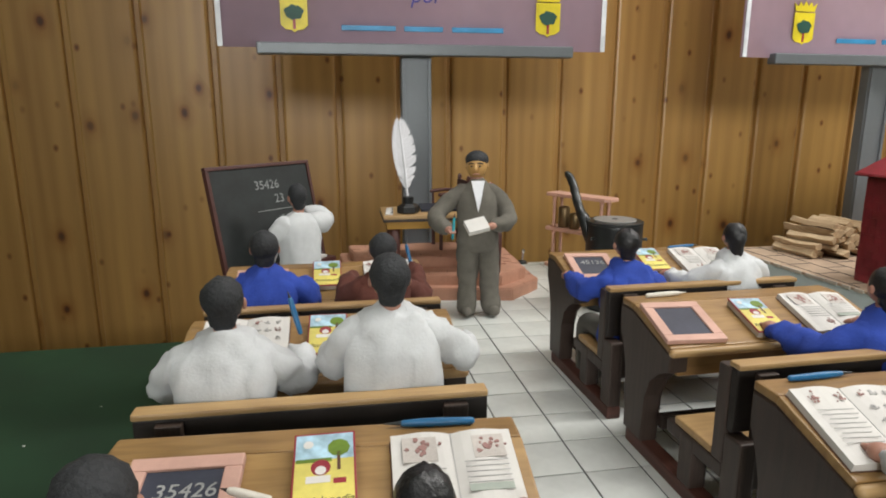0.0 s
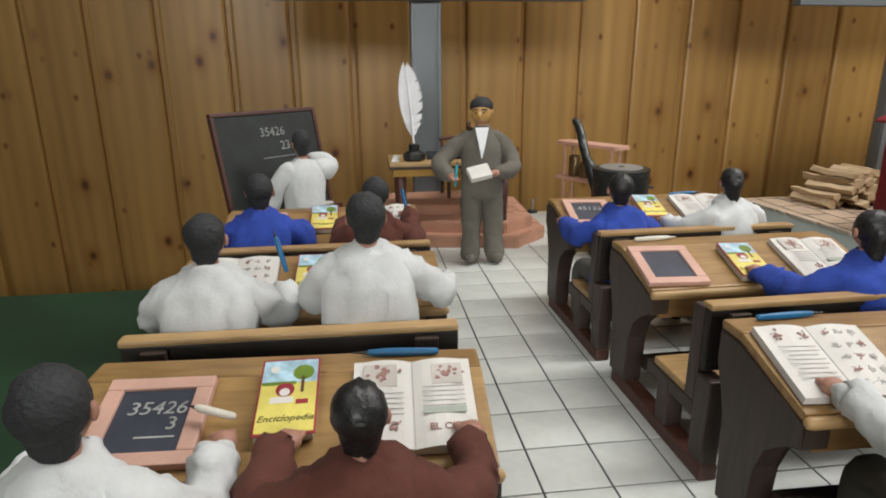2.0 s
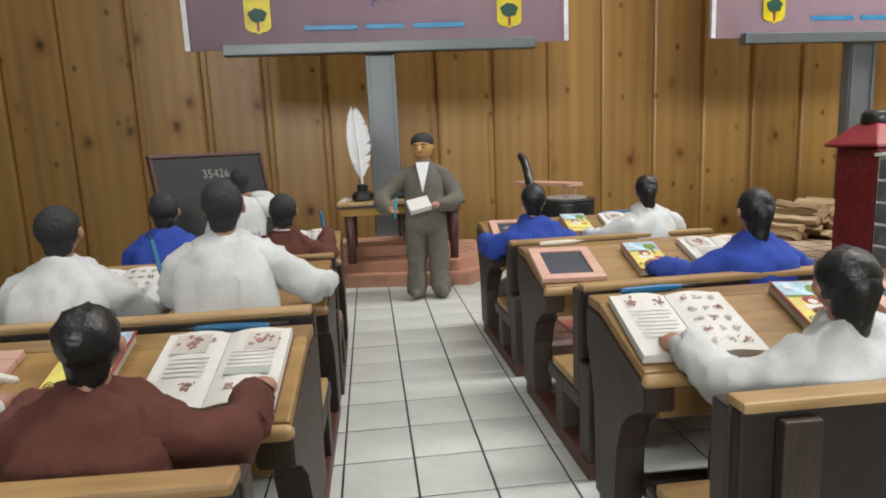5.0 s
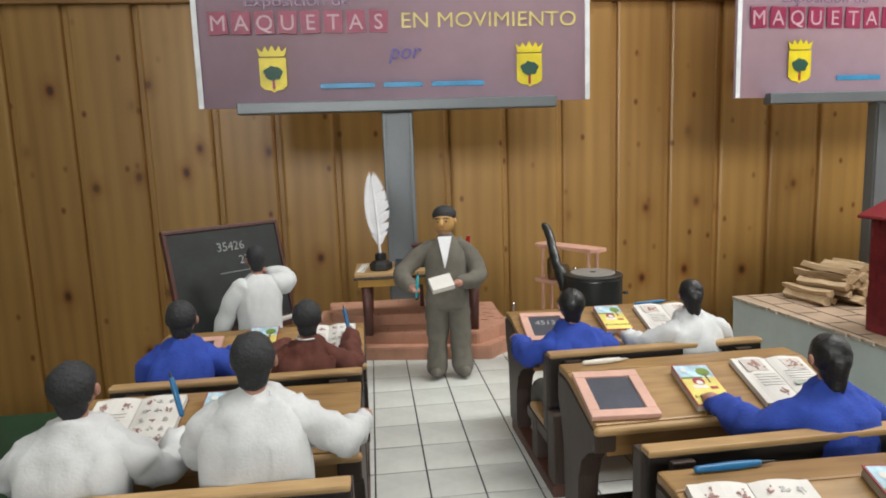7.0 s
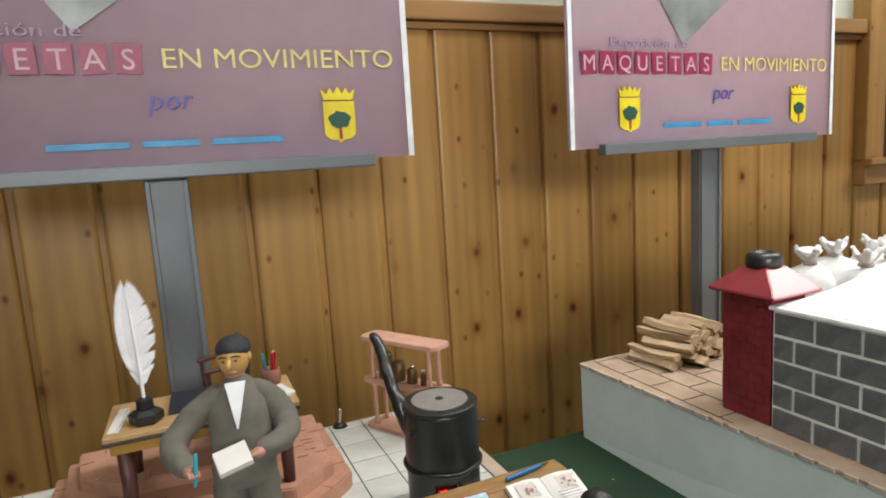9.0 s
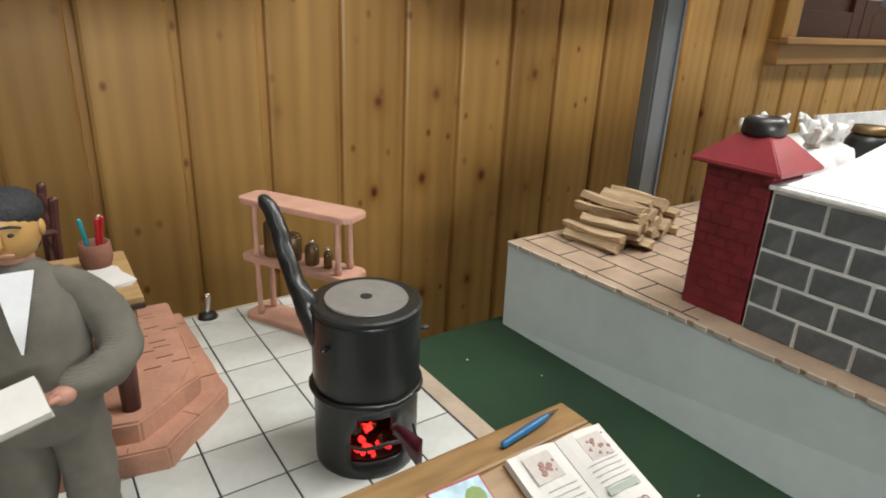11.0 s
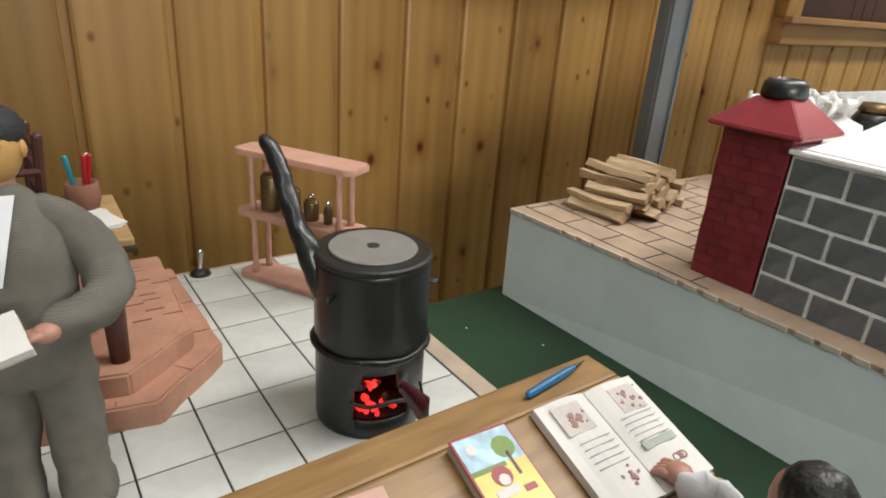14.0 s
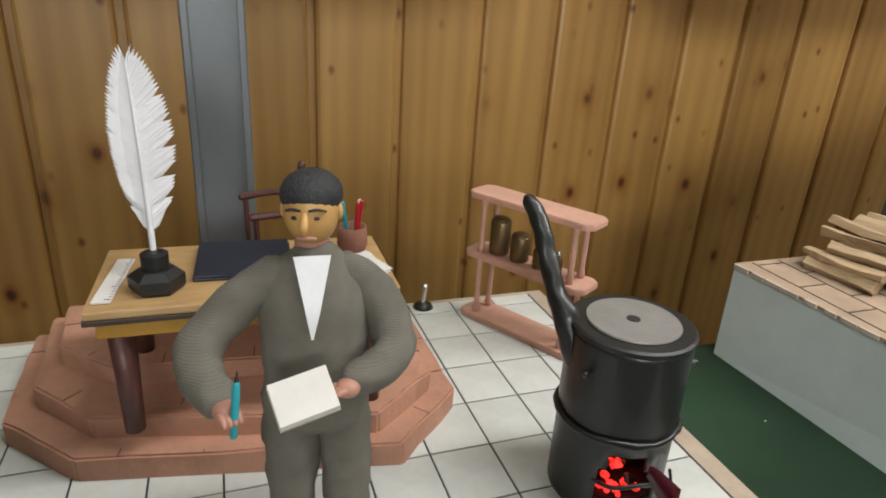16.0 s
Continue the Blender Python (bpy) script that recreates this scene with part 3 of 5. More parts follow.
def encyclopedia(key, u, d, turn, w=0.0215, h=0.0375):
    b = thing("textbook", "closed small textbook with yellow and sky-blue printed cover", "book", on_desk(key, u, d, turn), "covered textbooks of the model")
    part("page_block", box((-w / 2, -h / 2, 0.0003), (w / 2 - 0.0006, h / 2, 0.0042)), PAGE_EDGE, b)
    cover = part("cover", box((-w / 2 - 0.0006, -h / 2 - 0.0006, 0.0042), (w / 2 + 0.0006, h / 2 + 0.0006, 0.0049), 0.0003), COVER_RED, b, "dark red cover edge")
    part("cover_picture", box((-w / 2 + 0.0002, -h / 2 + 0.0004, 0.0049), (w / 2 - 0.0002, h * 0.16, 0.0051)), COVER_YELLOW, cover, "yellow field printed on the cover")
    part("cover_sky", box((-w / 2 + 0.0002, h * 0.16, 0.0049), (w / 2 - 0.0002, h / 2 - 0.0004, 0.0051)), COVER_SKY, cover, "pale blue printed sky")
    part("printed_tree", lathe([(0.0001, 0), (0.0042, 0), (0.0042, 0.0001), (0.0001, 0.0001)], (w * 0.24, h * 0.30, 0.0051), 9), COVER_GREEN, cover)
    part("printed_trunk", box((w * 0.24 - 0.0006, h * 0.02, 0.0051), (w * 0.24 + 0.0006, h * 0.25, 0.0052)), COVER_BROWN, cover)
    part("printed_dome", lathe([(0.0001, 0), (0.0036, 0), (0.0036, 0.0001), (0.0001, 0.0001)], (-w * 0.06, h * 0.06, 0.00515), 14), COVER_RED, cover)
    part("printed_dome_light", lathe([(0.0001, 0), (0.0020, 0), (0.0020, 0.0001), (0.0001, 0.0001)], (-w * 0.06, h * 0.022, 0.0053), 12), PAPER, cover)
    part("printed_cloud", lathe([(0.0001, 0), (0.0019, 0), (0.0019, 0.0001), (0.0001, 0.0001)], (-w * 0.28, h * 0.36, 0.0051), 9), PAPER, cover, "white printed cloud")
    part("printed_hill", box((-w / 2 + 0.0004, h * 0.13, 0.0051), (w * 0.12, h * 0.175, 0.0052)), COVER_GREEN, cover)
    part("printed_book", box((-w * 0.3, -h * 0.12, 0.0051), (w * 0.1, -h * 0.04, 0.00525)), PAPER, cover)
    part("printed_book", box((w * 0.15, -h * 0.14, 0.0051), (w * 0.36, -h * 0.08, 0.00525)), COVER_RED, cover)
    lettering("title", "Enciclopedia", 0.0041, IRON, cover, pose(0, -h * 0.32, 0.0052), 0.00005, shear=0.3)


def open_book(key, u, d, turn, kind, w=0.049, h=0.044):
    b = thing("open_book", "open illustrated schoolbook lying on the desk", "book", on_desk(key, u, d, turn), "open schoolbooks of the model")
    for s in (-1, 1):
        bm = bmesh.new()
        n = 6
        rings = []
        for i in range(n + 1):
            f = i / n
            z = 0.0036 + 0.0012 * math.sin(math.pi * min(1, f * 1.15)) - 0.0008 * (1 - f) ** 4
            x = s * f * w / 2
            rings.append([(x, -h / 2, 0), (x, h / 2, 0), (x, h / 2, z), (x, -h / 2, z)])
        add_rings(bm, rings if s > 0 else rings[::-1])
        part("page_block", bm, PAPER, b)
    part("cover_board", box((-w / 2 - 0.0005, -h / 2 - 0.0005, -0.0002), (w / 2 + 0.0005, h / 2 + 0.0005, 0.0001)), COVER_BROWN, b)
    # grey strip down the fold: shade between the pages, put in as colour
    part("gutter_shade", box((-0.0002, -h / 2, 0.0028), (0.0002, h / 2, 0.00315)), PRINT_GREY, b)

    def mark(x, y, sx, sy, mat, name="printed_line"):
        part(name, box((x - sx / 2, y - sy / 2, 0.0047), (x + sx / 2, y + sy / 2, 0.00495)), mat, b)

    def blob(x, y, r, mat):
        bm = bmesh.new()
        for k in range(16 if r > 0.002 else 3):
            s = r * random.uniform(0.1, 0.26)
            ox, oy = random.gauss(0, r * 0.42), random.gauss(0, r * 0.42)
            ring = [(x + ox + s * random.uniform(0.5, 1.3) * math.cos(a), y + oy + s * random.uniform(0.5, 1.3) * math.sin(a)) for a in (i * math.pi / 3 for i in range(6))]
            add_rings(bm, [[(px, py, 0.0047) for px, py in ring], [(px, py, 0.00495 + k * 0.00001) for px, py in ring]])
        tagged(part("printed_picture", bm, mat, b), kind="stuff")

    q = w / 4
    def picture(x, y, sx, sy):
        part("picture_ground", box((x - sx / 2, y - sy / 2, 0.0046), (x + sx / 2, y + sy / 2, 0.00478)), PRINT_TINT, b)

    if kind == "cid":
        picture(-q - 0.001, h * 0.3, 0.013, 0.012)
        picture(q + 0.002, h * 0.3, 0.012, 0.011)
        blob(-q, h * 0.3, 0.0052, PRINT_RED)
        blob(-q + 0.004, -h * 0.28, 0.0034, PRINT_RED)
        blob(q + 0.002, h * 0.3, 0.0046, PRINT_RED)
        for k in range(5):
            mark(-q + 0.001, h * 0.08 - k * 0.0026, 0.014, 0.0003, PRINT_GREY)
            mark(q, h * 0.14 - k * 0.0024, 0.016, 0.0003, PRINT_GREY)
        mark(q, -h * 0.13, 0.016, 0.003, PRINT_GREEN)
        lettering("heading", "EL CID", 0.0042, PRINT_RED, b, pose(q, -h * 0.31, 0.0048), 0.00005, bold=0.0001)
    else:
        blob(-q - 0.006, h * 0.33, 0.0028, PRINT_RED)
        blob(-q + 0.006, h * 0.33, 0.0028, PRINT_RED)
        for k in range(8):
            mark(-q, h * 0.16 - k * 0.0027, 0.017 - 0.004 * (k % 3 == 2), 0.0003, PRINT_GREY)
        for i in range(3):
            for j in range(5):
                blob(q - 0.006 + i * 0.006, h * 0.36 - j * 0.0078, 0.0021, PRINT_GREY if (i + j) % 3 else PRINT_RED)


# row by row: right side
pen("r3", -0.046, 0.004, 3, PEN_BLUE)
open_book("r3", -0.0525, 0.040, -3, "plants")
encyclopedia("r3", 0.008, 0.036, -6)
slate("r3", 0.056, 0.040, -3, "45136")
pen("r2", -0.049, 0.006, 4, PEN_WHITE, 0.031, "small cream pointed pen lying on the desk ledge")
slate("r2", -0.0595, 0.0425, -3)
encyclopedia("r2", -0.006, 0.044, -4)
open_book("r2", 0.047, 0.044, -4, "cid", 0.045)
pen("r1", 0.054, 0.008, 9, PEN_BLUE)
slate("r1", -0.054, 0.040, -4, "45136")
encyclopedia("r1", 0.003, 0.037, -3)
open_book("r1", 0.053, 0.041, -3, "cid")
# left side
pen("l3", 0.043, 0.005, 178, PEN_BLUE)
slate("l3", -0.0465, 0.040, 0, "35426")
encyclopedia("l3", 0.003, 0.033, 2)
open_book("l3", 0.0505, 0.038, 0, "cid", 0.0465)
encyclopedia("l2", 0.003, 0.034, -1)
open_book("l2", -0.044, 0.036, 1, "plants")
encyclopedia("l1", 0.001, 0.034, 0)
slate("l1", -0.05, 0.042, 0, "35426")
open_book("l1", 0.052, 0.038, 0, "plants", 0.042)


# ---- dolls ----
def add_ball(bm, c, r, mat, squash=(1, 1, 1), segs=16):
    res = bmesh.ops.create_uvsphere(bm, u_segments=segs, v_segments=segs // 2 + 2, radius=r)
    for v in res["verts"]:
        v.co = Vector((v.co.x * squash[0] + c[0], v.co.y * squash[1] + c[1], v.co.z * squash[2] + c[2]))
    for f in {f for v in res["verts"] for f in v.link_faces}:
        f.material_index = mat
    return res["verts"]


def add_hand(bm, p, mat, toward=(0, 1, 0)):
    t = Vector(toward).normalized()
    p = Vector(p)
    side = t.cross(Vector((0, 0, 1))).normalized()
    add_ball(bm, p, 0.0052, mat, (1, 1, 0.75), 10)
    for k in (-1.2, -0.4, 0.4, 1.2):
        a = p + side * (k * 0.0026) + t * 0.003
        b = a + t * 0.0042 - Vector((0, 0, 0.0014))
        add_tube(bm, [(*a, 0.0017), (*((a + b) / 2 + Vector((0, 0, 0.0005))), 0.0016), (*b, 0.0012)], mat, 6, 2)


def add_head(bm, c, hair, skin, scale=1.0, cap=0.55, back=0.4, style="short", turn=0.0):
    """A clay head facing +y: skull, hair shell, ears, neck."""
    s = scale
    m = Matrix.Translation(c) @ pose(0, 0, 0, 0, 0, turn)
    vs = add_ball(bm, (0, 0.001 * s, 0), 0.0098 * s, skin, (0.92, 1.0, 1.12))
    vs += add_ball(bm, (0, -0.0012 * s, 0.0026 * s), 0.0108 * s, hair, (0.95, 1.0, 1.04), 18)
    vs += add_tube(bm, [(0, -0.0035 * s, -0.002 * s, 0.0082 * s), (0, -0.0036 * s, -0.007 * s, 0.0068 * s)], hair, 14, 3, 0.75)
    for k in (-1, 1):
        vs += add_ball(bm, (k * 0.0096 * s, 0.0012 * s, -0.001 * s), 0.0026 * s, skin, (0.5, 0.9, 1.2), 8)
    vs += add_tube(bm, [(0, -0.0005, -0.007 * s, 0.0052 * s), (0, -0.002, -0.018 * s, 0.0058 * s)], skin, 12, 2)
    if style == "bun":
        vs += add_tube(bm, [(0, -0.006 * s, 0.000 * s, 0.0075 * s), (0, -0.0062 * s, -0.009 * s, 0.0058 * s), (0, -0.0055 * s, -0.0165 * s, 0.0052 * s)], hair, 14, 3)
    for v in vs:
        if v.link_faces and all(f.material_index == hair for f in v.link_faces):
            q = v.co * 420 + Vector((c[0] * 900, c[2] * 700, 0))
            v.co += noise.noise_vector(Vector((q.x, q.y, q.z * 0.35))) * 0.0010
    bmesh.ops.transform(bm, matrix=m, verts=vs)


def pupil(key, u, back, label, cloth, hair, style="short", lean=0.0, head_z=0.133, scale=1.0, hand_l=(-0.018, 0.052), hand_r=(0.022, 0.05), girth=1.0, seed=1.0, collar=False):
    """A seated doll looking over its desk; u across the desk, back: the head's distance behind the desk's far edge."""
    x0, y0, a = DESKS[key]
    m = pose(x0, y0, 0, 0, 0, a) @ pose(u, -back, 0)
    bm = bmesh.new()
    sh = head_z - 0.0195 * min(1.0, scale + 0.06)
    g = girth * 0.93
    rings = []
    for z, rx, ry, cy, cx in ((0.047, 0.021, 0.014, -0.004, 0), (0.055, 0.0235, 0.0155, -0.006, 0), (0.070, 0.0235, 0.016, -0.008, 0.2), (0.084, 0.0235, 0.0160, -0.008, 0.5), (sh - 0.014, 0.0235, 0.0155, -0.006, 0.75), (sh - 0.006, 0.0215, 0.014, -0.004, 0.9), (sh, 0.0170, 0.0115, -0.002, 1), (sh + 0.0045, 0.013, 0.0095, 0, 1), (sh + 0.0075, 0.0066, 0.0066, 0.0, 1)):
        rings.append([Vector((cx * lean + g * rx * math.copysign(abs(math.cos(t)) ** 0.8, math.cos(t)), cy + g * ry * math.copysign(abs(math.sin(t)) ** 0.8, math.sin(t)), z)) for t in (2 * math.pi * i / 30 for i in range(30))])
    add_rings(bm, rings, 0)
    for s, hand in ((-1, hand_l), (1, hand_r)):
        hx, hy = hand
        d = back - hy
        hz = slope_z(max(0.0, min(0.064, d))) + 0.0085
        ex = s * 0.030 * g + lean * 0.6 + (hx - s * 0.02) * 0.35
        add_tube(bm, [(s * 0.0150 * g + lean, -0.002, sh - 0.0065, 0.0088), (s * 0.0245 * g + lean * 0.8, 0.000, sh - 0.0125, 0.0092), (ex, 0.010, max(sh - 0.025, 0.092), 0.0086), ((ex + hx) / 2, (0.012 + hy) / 2 + 0.003, max(hz - 0.001, 0.094), 0.0070), (hx, hy - 0.007, hz - 0.001, 0.0056)], 0, 18, 5)
        add_hand(bm, (hx, hy, hz - 0.001), 1, (-s * 0.25, 1, 0))
    for s in (-1, 1):
        add_tube(bm, [(s * 0.010, -0.004, 0.054, 0.0095), (s * 0.011, 0.020, 0.055, 0.009), (s * 0.0115, 0.038, 0.052, 0.0085), (s * 0.0115, 0.043, 0.040, 0.0078), (s * 0.0115, 0.043, 0.010, 0.0068)], 3, 12, 4)
        add_tube(bm, [(s * 0.0115, 0.040, 0.0056, 0.0055), (s * 0.0115, 0.053, 0.0048, 0.0046)], 4, 10, 3)
    bmesh.ops.subdivide_edges(bm, edges=[e for e in bm.edges if e.calc_length() > 0.0042], cuts=1, use_grid_fill=True)
    for v in bm.verts:
        if any(f.material_index == 0 for f in v.link_faces):
            q = v.co * 95 + Vector((seed * 3.1, seed, seed * 0.7))
            v.co += noise.noise_vector(q * 0.8) * 0.0026 + noise.noise_vector(Vector((q.x * 2.3, q.y * 2.3, q.z * 0.9 + 3))) * 0.0023 + noise.noise_vector(q * 4) * 0.0004
    if collar:
        add_tube(bm, [(lean + 0.0078 * math.cos(t), 0.0 + 0.0078 * math.sin(t), sh + 0.0066, 0.0006) for t in (2 * math.pi * i / 10 for i in range(11))], 5, 8, 2, ends=False)
    add_head(bm, (lean, 0.0015, head_z), 2, 1, scale, style=style)
    ob = part("doll", bm, [cloth, SKIN, hair, TROUSERS, SHOE, SHIRT], None, "", True, m)
    return tagged(ob, label, "doll", "pupil dolls at the desks")


pupil("l3", -0.046, 0.097, "seated doll in a white wool jumper, matte dark hair", WOOL_WHITE, HAIR_MATTE, head_z=0.133, scale=0.98, hand_l=(-0.026, 0.036), hand_r=(0.030, 0.040), girth=0.97, seed=1)
pupil("l3", 0.034, 0.092, "seated doll in a brown wool jumper, glossy black hair", WOOL_BROWN, HAIR_GLOSS, head_z=0.1240, scale=0.82, hand_l=(-0.028, 0.034), hand_r=(0.036, 0.034), girth=1.04, seed=2)
pupil("l2", -0.043, 0.094, "seated doll in a white wool jumper, charcoal hair", WOOL_WHITE, HAIR_MATTE, head_z=0.1385, scale=0.97, hand_l=(-0.024, 0.035), hand_r=(0.030, 0.040), girth=1.05, seed=3)
pupil("l2", 0.036, 0.095, "seated doll in a white wool jumper, arm stretched aside", WOOL_WHITE, HAIR_MATTE, head_z=0.1470, scale=0.98, hand_l=(-0.018, 0.040), hand_r=(0.046, 0.046), girth=1.07, seed=4)
pupil("l1", -0.041, 0.092, "seated doll in a blue wool jumper, charcoal hair", WOOL_BLUE, HAIR_MATTE, head_z=0.1335, scale=0.98, hand_l=(-0.02, 0.045), hand_r=(0.024, 0.042), seed=5)
pupil("l1", 0.042, 0.090, "seated doll in a brown wool jumper, charcoal hair", WOOL_BROWN, HAIR_MATTE, head_z=0.1285, scale=0.98, hand_l=(-0.022, 0.045), hand_r=(0.026, 0.050), girth=0.94, seed=6, collar=True)
pupil("r1", -0.054, 0.101, "seated doll in a blue wool jumper, glossy black hair", WOOL_BLUE, HAIR_GLOSS, head_z=0.1270, scale=0.94, hand_l=(-0.032, 0.038), hand_r=(0.030, 0.038), seed=7)
pupil("r1", 0.034, 0.107, "seated doll in a white wool jumper, tied black hair", WOOL_WHITE, HAIR_GLOSS, "bun", head_z=0.1310, scale=0.84, hand_l=(-0.036, 0.034), hand_r=(0.024, 0.045), girth=0.92, seed=8)
pupil("r2", 0.026, 0.106, "seated doll in a blue wool jumper, glossy black hair", WOOL_BLUE, HAIR_GLOSS, "bun", head_z=0.1300, scale=0.9, hand_l=(-0.036, 0.044), hand_r=(0.028, 0.042), girth=0.98, seed=9)
pupil("r3", -0.028, 0.098, "seated doll in a white wool jumper, tied black hair", WOOL_WHITE, HAIR_GLOSS, "bun", head_z=0.1240, scale=0.88, hand_l=(-0.038, 0.038), hand_r=(0.036, 0.050), girth=1.0, seed=10)


def held_pen(x, y, z, dx, dy, dz, mat, label):
    p = thing("pen", label, "pen", group="pens of the model")
    part("barrel", tube([(x, y, z, 0.0014), (x + dx * 0.6, y + dy * 0.6, z + dz * 0.6, 0.0016), (x + dx * 0.8, y + dy * 0.8, z + dz * 0.8, 0.0013)], 8, 2), mat, p, smooth=True)
    part("nib", tube([(x + dx * 0.8, y + dy * 0.8, z + dz * 0.8, 0.001), (x + dx, y + dy, z + dz, 0.0002)], 8, 2), IRON, p, smooth=True)


held_pen(-0.012, 0.333, 0.108, -0.006, 0.006, 0.022, PEN_BLUE, "blue pen standing in a doll's fist")
held_pen(0.069, 0.487, 0.105, -0.004, 0.006, 0.020, PEN_BLUE, "blue pen standing in a doll's fist")
held_pen(-0.016, 0.190, 0.1005, -0.016, 0.006, 0.002, PEN_WHITE, "black and white pen in a doll's fist")


# ---- the teacher, the pupil at the board ----
TEACHER = pose(0.168, 0.664, 0.0005, -7.5, 0, -3)


def teacher():
    bm = bmesh.new()
    # trousers
    for s in (-1, 1):
        add_tube(bm, [(s * 0.0095, 0.0, 0.084, 0.0140), (s * 0.0115, -0.001, 0.062, 0.0128), (s * 0.0125, -0.001, 0.034, 0.0108), (s * 0.0135, -0.003, 0.010, 0.0112)], 0, 22, 5)
        add_tube(bm, [(s * 0.0135, -0.002, 0.0062, 0.0070), (s * 0.0155, -0.013, 0.0056, 0.0060)], 4, 12, 3)
    rings = []
    for z, rx, ry, cx in ((0.070, 0.0225, 0.0165, 0), (0.078, 0.0235, 0.0175, 0), (0.092, 0.0228, 0.0172, 0), (0.108, 0.0232, 0.0172, 0), (0.122, 0.0245, 0.0165, 0), (0.133, 0.0235, 0.0148, 0), (0.141, 0.0185, 0.0122, 0), (0.1465, 0.0122, 0.0098, 0), (0.150, 0.0075, 0.0075, 0)):
        rings.append([Vector((cx + rx * math.cos(t), ry * math.sin(t), z)) for t in (2 * math.pi * i / 36 for i in range(36))])
    add_rings(bm, rings, 0)
    # one arm spread to the side, the other folded before the body
    add_tube(bm, [(-0.015, 0.0, 0.137, 0.0088), (-0.0265, 0.0, 0.130, 0.0090), (-0.040, -0.003, 0.119, 0.0092), (-0.0475, -0.010, 0.109, 0.0094), (-0.0450, -0.021, 0.1025, 0.0086), (-0.0400, -0.028, 0.0995, 0.0080)], 0, 20, 5)
    add_tube(bm, [(0.015, 0.0, 0.137, 0.0090), (0.0245, 0.0, 0.129, 0.0098), (0.0325, -0.002, 0.115, 0.0102), (0.0325, -0.012, 0.1045, 0.0098), (0.0235, -0.023, 0.1015, 0.0086), (0.0155, -0.0285, 0.1010, 0.0078)], 0, 20, 5)
    bmesh.ops.subdivide_edges(bm, edges=[e for e in bm.edges if e.calc_length() > 0.0042], cuts=1, use_grid_fill=True)
    for v in bm.verts:
        q = v.co * 80
        v.co += noise.noise_vector(q) * 0.0016 + noise.noise_vector(q * 2.4) * 0.0009
    add_hand(bm, (-0.0365, -0.0350, 0.0970), 1, (0.45, -1, -0.25))
    add_hand(bm, (0.0095, -0.0345, 0.1000), 1, (-1, -0.35, 0.1))
    # shirt front
    n = 6
    left, right = [], []
    for i in range(n + 1):
        f = i / n
        z = 0.148 - f * 0.033
        y = -(0.0100 + 0.0078 * min(1, f * 1.5)) - 0.0020
        w = 0.0072 * (1 - f) + 0.0004
        left.append(bm.verts.new((-w - 0.001 - 0.0015 * f, y, z)))
        right.append(bm.verts.new((w - 0.001 - 0.0015 * f, y, z)))
    for i in range(n):
        bm.faces.new((left[i], right[i], right[i + 1], left[i + 1])).material_index = 5
    # head, facing -y
    c = Matrix.Translation((0, -0.001, 0.1650)) @ pose(0, 0, 0, 6, 0, -16)
    vs = add_ball(bm, (0, 0, 0), 0.0132, 3, (0.88, 0.98, 1.15), 20)
    vs += add_ball(bm, (0, 0.0022, 0.0062), 0.0142, 2, (0.92, 1.0, 0.72), 20)
    vs += add_tube(bm, [(0, 0.004, 0.004, 0.012), (0, 0.0045, -0.006, 0.0095)], 2, 16, 3)
    vs += add_tube(bm, [(0, -0.0125, 0.001, 0.0014), (0, -0.0158, -0.0035, 0.0021), (0, -0.0135, -0.0045, 0.0016)], 3, 8, 3)
    vs += add_tube(bm, [(-0.0035, -0.0118, -0.0088, 0.0008), (0, -0.0124, -0.0085, 0.0009), (0.0035, -0.0118, -0.0088, 0.0008)], 1, 6, 2)
    for s in (-1, 1):
        vs += add_tube(bm, [(s * 0.002, -0.0127, 0.0030, 0.0006), (s * 0.005, -0.0121, 0.0033, 0.0007), (s * 0.008, -0.0102, 0.0022, 0.0005)], 2, 6, 2)
        vs += add_ball(bm, (s * 0.0044, -0.0119, -0.0003), 0.0011, 2, (1.3, 0.6, 0.8), 8)
        vs += add_ball(bm, (s * 0.0117, 0.001, -0.001), 0.003, 3, (0.5, 0.9, 1.2), 8)
    bmesh.ops.transform(bm, matrix=c, verts=vs)
    add_tube(bm, [(0, 0, 0.155, 0.0072), (0, 0.0005, 0.146, 0.0074)], 1, 14, 2)
    ob = part("doll", bm, [WOOL_GREY, SKIN, HAIR_MATTE, FACE_OCHRE, WOOL_GREY, SHIRT], None, "", True, TEACHER @ Matrix.Diagonal((1.02, 1.02, 1.03, 1)))
    tagged(ob, "standing teacher doll in a grey wool suit, dark cap of hair", "doll")


teacher()
notebook = thing("notebook", "small white notebook held open by the teacher doll", "notebook", TEACHER @ pose(-0.008, -0.0405, 0.1035, 44, -12, 8))
part("page_block", box((-0.0118, -0.0088, -0.002), (0.0118, 0.0088, 0.0032), 0.0004), PAPER, notebook)
part("cover", box((-0.0121, -0.0091, -0.0026), (0.0121, 0.0091, -0.002)), PAGE_EDGE, notebook)
held_pen(*(TEACHER @ Vector((-0.0345, -0.0410, 0.0910))), 0.003, 0.004, 0.026, PEN_TEAL, "teal pen held upright in the teacher doll's fist")


